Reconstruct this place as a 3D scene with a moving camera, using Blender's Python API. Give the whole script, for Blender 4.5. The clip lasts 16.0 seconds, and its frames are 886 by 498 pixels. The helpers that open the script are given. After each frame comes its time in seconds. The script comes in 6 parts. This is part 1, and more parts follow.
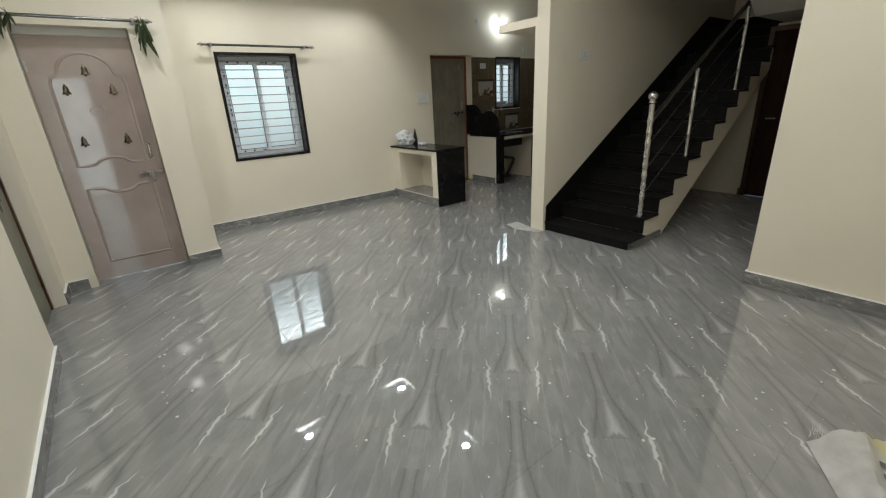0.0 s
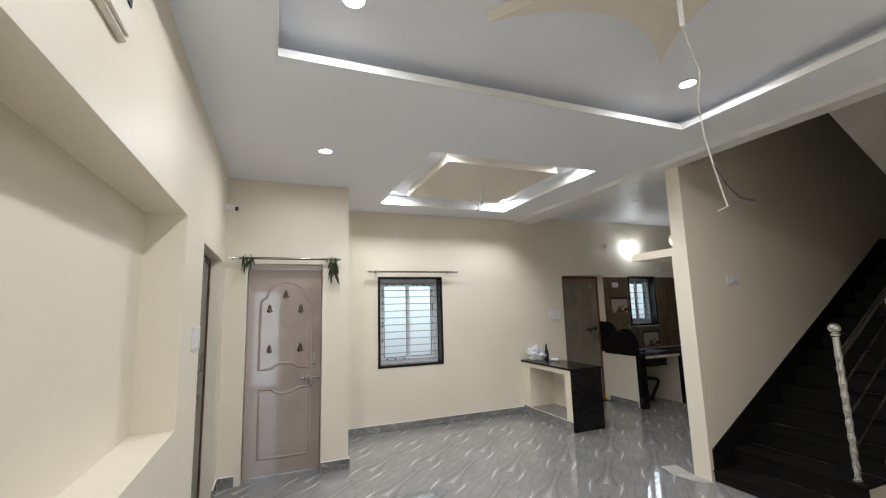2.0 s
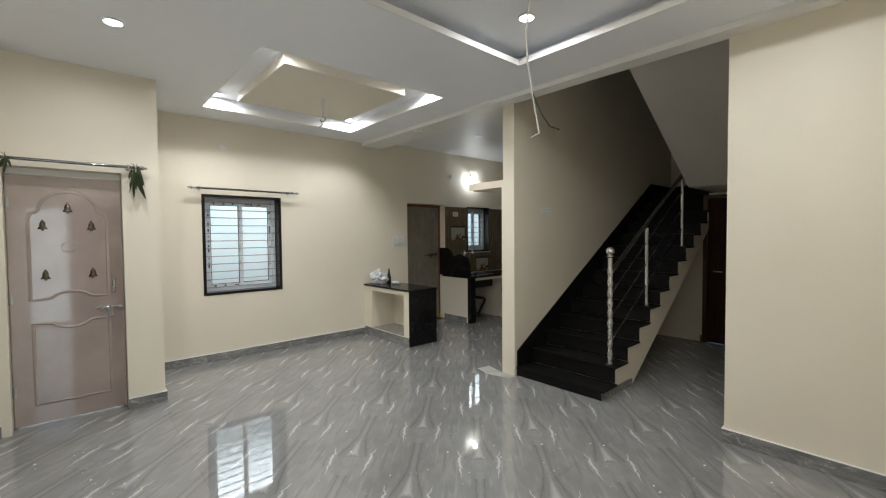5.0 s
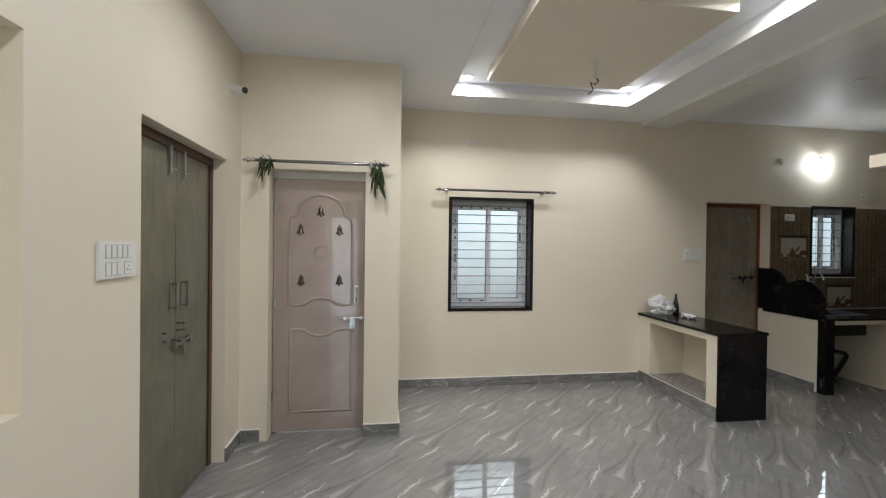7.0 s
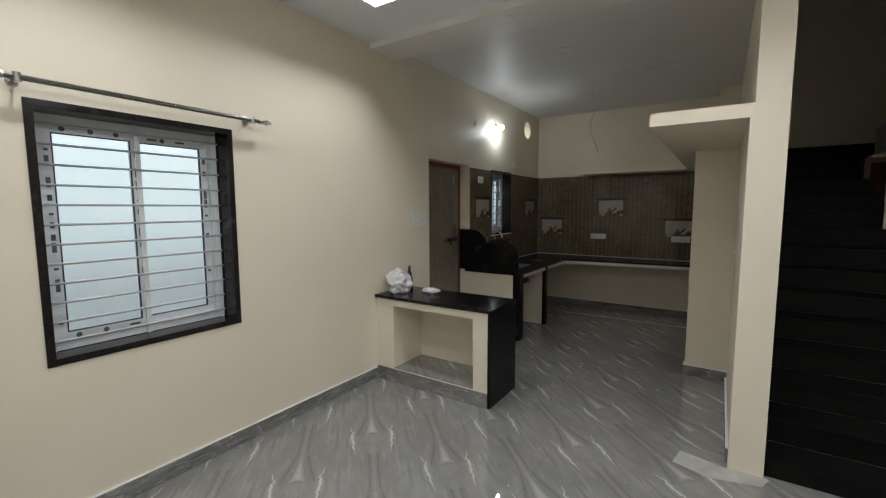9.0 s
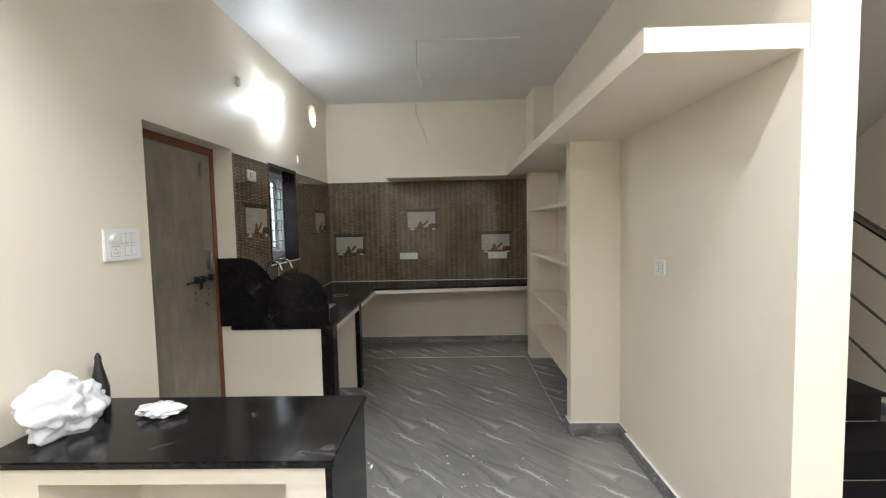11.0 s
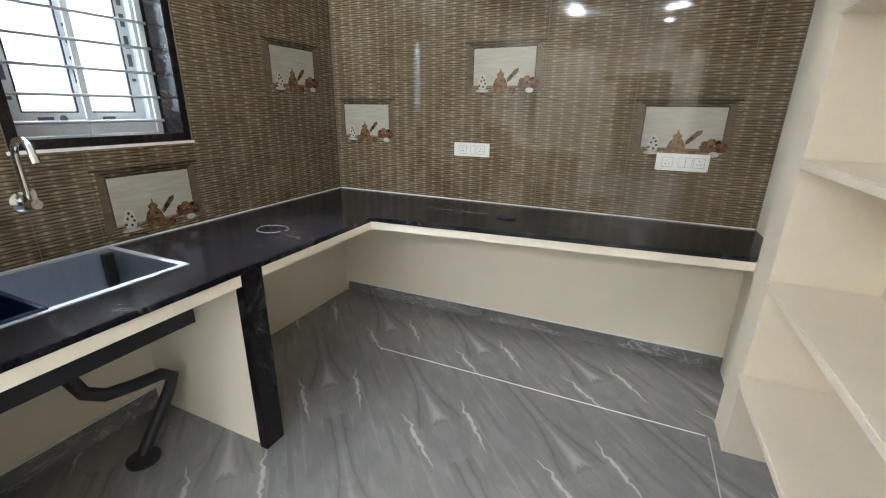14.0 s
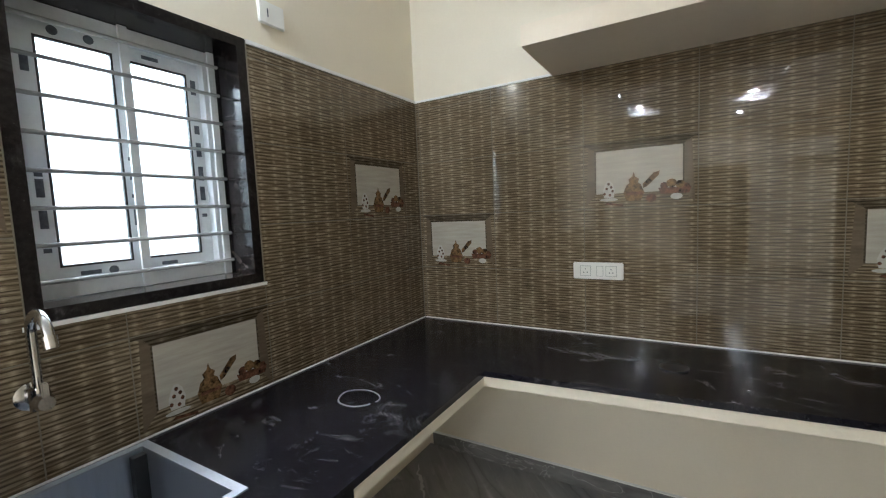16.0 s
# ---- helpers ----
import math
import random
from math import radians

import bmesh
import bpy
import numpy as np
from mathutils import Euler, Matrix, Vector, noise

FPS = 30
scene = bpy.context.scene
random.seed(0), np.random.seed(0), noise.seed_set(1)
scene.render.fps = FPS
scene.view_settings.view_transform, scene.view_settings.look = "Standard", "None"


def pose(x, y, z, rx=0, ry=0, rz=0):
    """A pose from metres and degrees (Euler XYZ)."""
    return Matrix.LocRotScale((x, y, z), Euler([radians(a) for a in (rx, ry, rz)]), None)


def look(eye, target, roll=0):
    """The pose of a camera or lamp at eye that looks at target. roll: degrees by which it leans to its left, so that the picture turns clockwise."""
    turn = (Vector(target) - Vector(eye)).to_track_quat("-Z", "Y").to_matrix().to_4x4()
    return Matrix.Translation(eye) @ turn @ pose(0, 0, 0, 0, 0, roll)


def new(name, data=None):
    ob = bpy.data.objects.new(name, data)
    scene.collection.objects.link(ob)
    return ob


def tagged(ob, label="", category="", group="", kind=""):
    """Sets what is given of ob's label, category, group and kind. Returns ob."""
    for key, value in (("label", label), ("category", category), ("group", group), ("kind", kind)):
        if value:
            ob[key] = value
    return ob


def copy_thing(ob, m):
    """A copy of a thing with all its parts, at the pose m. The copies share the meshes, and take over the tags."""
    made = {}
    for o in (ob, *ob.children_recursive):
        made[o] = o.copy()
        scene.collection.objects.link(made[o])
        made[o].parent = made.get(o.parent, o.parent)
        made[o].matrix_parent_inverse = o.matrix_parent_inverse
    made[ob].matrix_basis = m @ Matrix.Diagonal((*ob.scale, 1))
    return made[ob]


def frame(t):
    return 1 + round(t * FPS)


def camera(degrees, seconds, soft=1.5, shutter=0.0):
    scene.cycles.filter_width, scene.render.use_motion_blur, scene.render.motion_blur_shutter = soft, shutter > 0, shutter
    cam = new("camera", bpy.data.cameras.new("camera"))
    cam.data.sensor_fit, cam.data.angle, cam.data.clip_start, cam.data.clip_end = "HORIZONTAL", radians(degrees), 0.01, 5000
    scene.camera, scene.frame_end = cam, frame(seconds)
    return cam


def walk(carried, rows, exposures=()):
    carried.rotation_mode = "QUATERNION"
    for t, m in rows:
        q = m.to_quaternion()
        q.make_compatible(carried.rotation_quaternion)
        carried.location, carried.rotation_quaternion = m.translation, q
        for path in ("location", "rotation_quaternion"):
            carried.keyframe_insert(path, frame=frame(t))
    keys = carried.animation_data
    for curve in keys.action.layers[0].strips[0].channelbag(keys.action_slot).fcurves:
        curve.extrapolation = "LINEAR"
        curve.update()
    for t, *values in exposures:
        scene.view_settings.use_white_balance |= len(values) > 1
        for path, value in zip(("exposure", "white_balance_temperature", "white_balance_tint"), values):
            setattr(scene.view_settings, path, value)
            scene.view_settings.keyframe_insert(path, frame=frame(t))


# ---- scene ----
cam = camera(93.4, 16.0, soft=1.2)
PATH = [
    (0, (5.701, 1.03, 1.439), (4.207, 2.173, 0.758), -2.9),
    (0.5, (5.703, 1.096, 1.443), (4.453, 2.521, 0.805), -3.4),
    (1, (5.634, 0.988, 1.491), (4.047, 2.057, 0.91), -1.2),
    (1.5, (5.663, 0.985, 1.524), (3.789, 1.613, 1.214), 0.4),
    (2, (5.695, 0.946, 1.598), (3.858, 1.683, 1.879), -1.6),
    (2.5, (5.782, 0.92, 1.64), (4.149, 1.671, 2.515), -3.1),
    (3, (5.809, 0.902, 1.668), (4.41, 1.819, 2.764), -1.5),
    (3.5, (5.787, 0.921, 1.663), (4.515, 2.147, 2.6), 0.8),
    (4, (5.749, 0.989, 1.62), (4.434, 2.419, 2.097), 0.7),
    (4.5, (5.714, 1.003, 1.551), (4.382, 2.494, 1.596), -0.9),
    (5, (5.7, 1.059, 1.533), (4.207, 2.389, 1.466), -0.5),
    (7.5, (3.91, 1.672, 1.524), (1.917, 1.837, 1.491), 0.8),
    (8, (3.325, 1.781, 1.606), (1.342, 2.0, 1.469), 0.4),
    (8.5, (2.773, 1.841, 1.614), (1.148, 2.996, 1.458), 0.4),
    (9, (2.597, 1.697, 1.556), (1.493, 3.354, 1.363), -0.2),
    (11.3, (1.531, 3.604, 1.508), (1.514, 5.602, 1.411), -1.5),
    (11.5, (1.548, 3.879, 1.499), (1.538, 5.878, 1.434), -1.6),
    (12, (1.641, 4.585, 1.471), (1.626, 6.585, 1.428), -0.9),
    (12.5, (1.828, 5.214, 1.418), (1.779, 7.196, 1.154), -1.4),
    (13, (1.892, 5.721, 1.347), (1.993, 7.646, 0.814), -0.8),
    (13.5, (1.896, 5.955, 1.348), (1.813, 7.824, 0.642), -0.5),
    (14, (1.902, 6.042, 1.348), (1.131, 7.774, 0.712), 0.7),
    (14.5, (1.928, 6.031, 1.409), (0.792, 7.598, 0.907), -0.5),
    (15, (1.941, 6.029, 1.44), (0.642, 7.539, 1.259), -2.3),
    (15.5, (1.781, 6.134, 1.433), (0.47, 7.636, 1.27), -1.5),
    (16, (1.372, 6.407, 1.427), (0.36, 8.123, 1.25), -2.5),
]
WALK_EXPOSURES = [(0, -0.30, 6450, 3.5), (0.5, -0.28, 6450, 6), (1.0, -0.17, 6430, 4.5), (1.5, -0.28, 6400, 6), (2.0, -0.12, 6280, 10), (3.0, -0.36, 6300, 9), (4.0, -0.42, 6360, 6), (5.0, -0.22, 6400, 7), (7.5, -0.4, 6450, 10), (8.0, -0.42, 6400, 9), (8.5, -0.68, 6400, 2.5), (9.0, -0.53, 6420, 8), (11.3, 1.08, 6180, 10), (12.0, 1.15, 6120, 9), (12.5, 1.42, 6080, 10), (13.0, 2.4, 5760, 9), (13.5, 2.55, 5800, 9), (14.0, 2.32, 5880, 9), (14.5, 2.18, 5880, 9), (15.0, 1.85, 5950, 10), (15.5, 1.55, 5960, 9), (16.0, 1.7, 5980, 8.5)]
walk(cam, [(t, look(eye, target, roll)) for t, eye, target, roll in PATH], WALK_EXPOSURES)

# ---- daylight ----
world = bpy.data.worlds.new("sky")
scene.world = world
world.use_nodes = True
_n = world.node_tree
_sky = _n.nodes.new("ShaderNodeTexSky")
_sky.sky_type = 'NISHITA'
_sky.sun_disc = False
_sky.sun_elevation = radians(50)
_sky.sun_rotation = radians(120)
_n.links.new(_sky.outputs[0], _n.nodes["Background"].inputs[0])
_n.nodes["Background"].inputs[1].default_value = 0.08
sun = new("sun", bpy.data.lights.new("sun", "SUN"))
sun.data.energy, sun.data.angle, sun.data.color = 0.8, radians(20), (1, 0.96, 0.9)
sun.matrix_world = look((4, -4, 9), (4, 0, 0))

DOWNLIGHT_WATTS = 14.0
KITCHEN_LAMP_WATTS = 7.5

# daylight from the open street doorway behind the start
day = new("doorway_daylight", bpy.data.lights.new("doorway_daylight", "AREA"))
day.data.shape, day.data.size, day.data.size_y = "RECTANGLE", 2.0, 0.5
day.data.energy, day.data.color = 9.0, (0.80, 0.92, 1.0)
day.matrix_world = pose(6.22, 0.7675, 1.05, 0, 90, 0)

# main sizes, metres
CEIL, KCEIL = 2.97, 3.03
X_EAST, Y_SOUTH, Y_NORTH = 6.06, 0.47, 8.48
Y_HALL = 4.60            # plane of the hall's north wall and the stair foot
STAIR_L, STAIR_R, X_PASS = 2.872, 3.84, 4.81
Y_PASS = 7.66
RISE, RUN, FIRST = 0.158, 0.265, 0.10
STEP_Y = 4.64

# ---- materials ----
def nodes_of(name):
    m = bpy.data.materials.new(name)
    m.use_nodes = True
    t = m.node_tree
    return m, t, t.nodes["Principled BSDF"]


def node(t, kind, **values):
    n = t.nodes.new(kind)
    for key, v in values.items():
        if key in ("operation", "blend_type", "data_type", "feature", "wave_type", "bands_direction", "clamp", "noise_dimensions", "offset", "offset_frequency"):
            if key == "operation":
                n.operation = v
            elif key == "blend_type":
                n.blend_type = v
            elif key == "data_type":
                n.data_type = v
            elif key == "feature":
                n.feature = v
            elif key == "offset":
                n.offset = v
            elif key == "noise_dimensions":
                n.noise_dimensions = v
        else:
            n.inputs[key.replace("_", " ")].default_value = v
    return n


def math_node(t, op, a, b=None, c=None):
    n = t.nodes.new("ShaderNodeMath")
    n.operation = op
    for k, v in enumerate((a, b, c)):
        if v is None:
            continue
        if isinstance(v, (int, float)):
            n.inputs[k].default_value = v
        else:
            t.links.new(v, n.inputs[k])
    return n.outputs[0]


def ramp(t, source, stops):
    r = t.nodes.new("ShaderNodeValToRGB")
    el = r.color_ramp.elements
    while len(el) < len(stops):
        el.new(0.5)
    for e, (p, c) in zip(el, stops):
        e.position = p
        e.color = (*c, 1) if len(c) == 3 else c
    t.links.new(source, r.inputs[0])
    return r.outputs[0]


def mix(t, fac, a, b, blend="MIX"):
    n = t.nodes.new("ShaderNodeMix")
    n.data_type = "RGBA"
    n.blend_type = blend
    for sock, v in ((n.inputs[0], fac), (n.inputs[6], a), (n.inputs[7], b)):
        if isinstance(v, (int, float)):
            sock.default_value = v
        elif isinstance(v, tuple):
            sock.default_value = (*v, 1)
        else:
            t.links.new(v, sock)
    return n.outputs[2]


def coords(t, world=False):
    if world:
        return t.nodes.new("ShaderNodeNewGeometry").outputs["Position"]
    return t.nodes.new("ShaderNodeTexCoord").outputs["Object"]


def noise_of(t, vec, scale, detail=4.0, rough=0.55, distort=0.0):
    n = t.nodes.new("ShaderNodeTexNoise")
    n.inputs["Scale"].default_value = scale
    n.inputs["Detail"].default_value = detail
    n.inputs["Roughness"].default_value = rough
    n.inputs["Distortion"].default_value = distort
    t.links.new(vec, n.inputs["Vector"])
    return n.outputs[0]


def bump_to(t, b, height, strength, distance=0.002):
    n = t.nodes.new("ShaderNodeBump")
    n.inputs["Strength"].default_value = strength
    n.inputs["Distance"].default_value = distance
    t.links.new(height, n.inputs["Height"])
    t.links.new(n.outputs[0], b.inputs["Normal"])


def surface(name, c1, c2, scale=3.0, rough=(0.5, 0.6), fine=60.0, bump=0.1, metal=0.0, coat=0.0, streak=None, gloss=0.5):
    """Two tones blended by broad and fine noise, with gloss varying and a fine relief."""
    m, t, b = nodes_of(name)
    v = coords(t)
    if streak:
        mp = t.nodes.new("ShaderNodeMapping")
        mp.inputs["Scale"].default_value = streak
        t.links.new(v, mp.inputs["Vector"])
        v = mp.outputs[0]
    big, small = noise_of(t, v, scale, 5), noise_of(t, v, fine, 3)
    f = math_node(t, "ADD", math_node(t, "MULTIPLY", big, 0.7), math_node(t, "MULTIPLY", small, 0.3))
    t.links.new(ramp(t, f, [(0.35, c1), (0.65, c2)]), b.inputs["Base Color"])
    t.links.new(math_node(t, "MULTIPLY_ADD", big, rough[1] - rough[0], rough[0]), b.inputs["Roughness"])
    b.inputs["Metallic"].default_value = metal
    b.inputs["Coat Weight"].default_value = coat
    b.inputs["Coat Roughness"].default_value = 0.05
    b.inputs["Specular IOR Level"].default_value = gloss
    if bump:
        bump_to(t, b, small, bump)
    return m


CREAM = surface("cream_wall_paint", (0.768, 0.697, 0.567), (0.812, 0.742, 0.612), 1.3, (0.40, 0.56), 90, 0.2)
CEIL_WHITE = surface("white_ceiling_paint", (0.865, 0.88, 0.92), (0.90, 0.915, 0.95), 1.0, (0.5, 0.62), 60, 0.05)
# ceiling white lowered to grey, so the stair soffit looks dimly lit
SOFFIT = surface("darkened_soffit_paint", (0.44, 0.415, 0.385), (0.52, 0.495, 0.46), 1.2, (0.7, 0.8), 60, 0.1)
GLOSS_WHITE = surface("glossy_ceiling_paint", (0.76, 0.755, 0.765), (0.80, 0.795, 0.80), 1.5, (0.46, 0.56), 9, 0.04)
PANEL_CREAM = surface("cream_ceiling_panel_paint", (0.78, 0.715, 0.605), (0.82, 0.755, 0.645), 1.5, (0.5, 0.6), 70, 0.05)
TRIM_WHITE = surface("white_trim_paint", (0.80, 0.79, 0.76), (0.85, 0.84, 0.82), 3, (0.4, 0.5), 70, 0.06)
SHELF_PAINT = surface("cream_shelf_paint", (0.79, 0.695, 0.565), (0.84, 0.745, 0.615), 2.2, (0.42, 0.6), 50, 0.15)
BLACK_STEP = surface("black_granite_steps", (0.003, 0.0026, 0.0026), (0.009, 0.0075, 0.007), 6, (0.5, 0.75), 120, 0.05, gloss=0.2)
CHROME = surface("polished_steel", (0.62, 0.61, 0.6), (0.72, 0.71, 0.7), 20, (0.12, 0.24), 200, 0.03, 1.0)
DULL_STEEL = surface("dull_steel", (0.34, 0.33, 0.32), (0.46, 0.45, 0.43), 20, (0.3, 0.45), 200, 0.05, 1.0)
SINK_STEEL = surface("brushed_sink_steel", (0.44, 0.47, 0.53), (0.52, 0.55, 0.61), 6, (0.26, 0.38), 180, 0.03, 0.9, streak=(1, 8, 1))
# steel darkened in colour for the dim surroundings the stair rails mirror
RAIL_STEEL = surface("darkened_steel", (0.20, 0.195, 0.19), (0.28, 0.275, 0.265), 20, (0.12, 0.22), 200, 0.03, 1.0)
UPVC = surface("white_plastic_frame", (0.60, 0.63, 0.66), (0.70, 0.73, 0.76), 8, (0.3, 0.42), 90, 0.04)
# white bars greyed in colour to look backlit against the panes
GRILLE = surface("backlit_grille_grey", (0.31, 0.32, 0.33), (0.40, 0.41, 0.42), 8, (0.35, 0.5), 90, 0.04)
RIM_STEEL = surface("satin_steel_rim", (0.40, 0.42, 0.46), (0.48, 0.50, 0.54), 8, (0.4, 0.5), 180, 0.03, 0.6)
PLATE = surface("white_switch_plastic", (0.78, 0.77, 0.74), (0.83, 0.82, 0.79), 10, (0.28, 0.36), 120, 0.02)
GAP_SHADE = surface("painted_gap_shade", (0.38, 0.38, 0.37), (0.46, 0.46, 0.45), 10, (0.5, 0.6), 120, 0.02)
FADED_PRINT = surface("faded_black_print", (0.09, 0.09, 0.085), (0.26, 0.25, 0.23), 30, (0.6, 0.7), 90, 0.0)
DARK_PRINT = surface("dark_printed_film", (0.05, 0.06, 0.08), (0.12, 0.13, 0.16), 30, (0.4, 0.5), 120, 0.0)
BLACK_PLASTIC = surface("black_plastic", (0.012, 0.012, 0.013), (0.022, 0.022, 0.024), 10, (0.35, 0.5), 90, 0.05)
BLUE_BLACK = surface("dark_blue_plastic", (0.003, 0.010, 0.028), (0.007, 0.02, 0.05), 6, (0.2, 0.3), 90, 0.03)
RED_WOOD = surface("red_brown_painted_wood", (0.16, 0.045, 0.018), (0.22, 0.07, 0.028), 5, (0.35, 0.5), 60, 0.1, streak=(3, 3, 0.6))
DARK_WOOD = surface("dark_brown_painted_wood", (0.055, 0.022, 0.012), (0.09, 0.036, 0.018), 5, (0.35, 0.5), 60, 0.1, streak=(3, 3, 0.6))
PINK_DOOR = surface("pinkish_brown_gloss_paint", (0.35, 0.28, 0.25), (0.41, 0.33, 0.295), 2.5, (0.06, 0.12), 5, 0.12, coat=1.0)
BRASS = surface("dark_brass", (0.07, 0.055, 0.04), (0.24, 0.20, 0.15), 40, (0.12, 0.3), 160, 0.1, 1.0)
WIRE = surface("pale_wire_sleeve", (0.55, 0.52, 0.46), (0.62, 0.6, 0.53), 20, (0.5, 0.6), 80, 0.0)
LEAF = surface("dry_green_leaf", (0.035, 0.06, 0.018), (0.09, 0.12, 0.04), 14, (0.45, 0.6), 90, 0.2)
BUCKET = surface("dirty_plastic_bucket", (0.07, 0.04, 0.022), (0.30, 0.21, 0.13), 12, (0.5, 0.7), 90, 0.3)
CEMENT = surface("bare_cement", (0.34, 0.33, 0.31), (0.5, 0.49, 0.46), 9, (0.7, 0.85), 80, 0.5)
STAIN = surface("dried_brown_stain", (0.50, 0.42, 0.32), (0.64, 0.56, 0.45), 25, (0.6, 0.8), 90, 0.2)
CHALK_FILM = surface("thin_chalk_film", (0.16, 0.155, 0.16), (0.30, 0.295, 0.30), 40, (0.8, 0.9), 120, 0.3)
CHALK = surface("chalk_dust", (0.5, 0.5, 0.5), (0.66, 0.66, 0.64), 40, (0.8, 0.9), 120, 0.3)
FLOOR_GROUT = surface("grey_floor_grout", (0.24, 0.235, 0.23), (0.29, 0.285, 0.28), 9, (0.5, 0.7), 120, 0.1)
GROUT = surface("pale_grout", (0.42, 0.41, 0.39), (0.52, 0.51, 0.49), 9, (0.75, 0.9), 120, 0.2)
YELLOW = surface("yellow_paint_patch", (0.7, 0.5, 0.03), (0.8, 0.6, 0.06), 9, (0.5, 0.6), 80, 0.1)


def veneer_material(name, dark, middle, pale):
    m, t, b = nodes_of(name)
    v = coords(t)
    mp = t.nodes.new("ShaderNodeMapping")
    mp.inputs["Scale"].default_value = (5, 5, 0.9)
    t.links.new(v, mp.inputs["Vector"])
    grain = noise_of(t, mp.outputs[0], 4, 8, 0.65, 0.6)
    blot = noise_of(t, v, 3.4, 6, 0.65)
    f = math_node(t, "ADD", math_node(t, "MULTIPLY", grain, 0.45), math_node(t, "MULTIPLY", blot, 0.55))
    t.links.new(ramp(t, f, [(0.32, dark), (0.5, middle), (0.68, pale)]), b.inputs["Base Color"])
    b.inputs["Roughness"].default_value = 0.38
    bump_to(t, b, grain, 0.12)
    return m


def granite_material(name, deep, fleck, dust):
    m, t, b = nodes_of(name)
    v = coords(t)
    mp = t.nodes.new("ShaderNodeMapping")
    mp.inputs["Scale"].default_value = (1.0, 1.9, 1.4)
    mp.inputs["Rotation"].default_value = (0.3, 0.2, 0.6)
    t.links.new(v, mp.inputs["Vector"])
    film, spots = noise_of(t, mp.outputs[0], 3.6, 7, 0.72, 1.2), noise_of(t, v, 55.0, 4, 0.65)
    base = ramp(t, spots, [(0.40, deep), (0.72, fleck)])
    dusty = ramp(t, film, [(0.54, (0, 0, 0)), (0.62, (dust * 0.5, dust * 0.5, dust * 0.5)), (0.73, (dust * 3.5, dust * 3.5, dust * 3.5))])
    specks = ramp(t, noise_of(t, v, 150.0, 2, 0.5), [(0.70, (0, 0, 0)), (0.76, (dust, dust, dust))])
    base = mix(t, dusty, base, (0.30, 0.28, 0.28))
    t.links.new(mix(t, specks, base, (0.4, 0.38, 0.38)), b.inputs["Base Color"])
    t.links.new(math_node(t, "MULTIPLY_ADD", spots, 0.12, 0.10), b.inputs["Roughness"])
    b.inputs["Specular IOR Level"].default_value = 0.24
    bump_to(t, b, spots, 0.02)
    return m


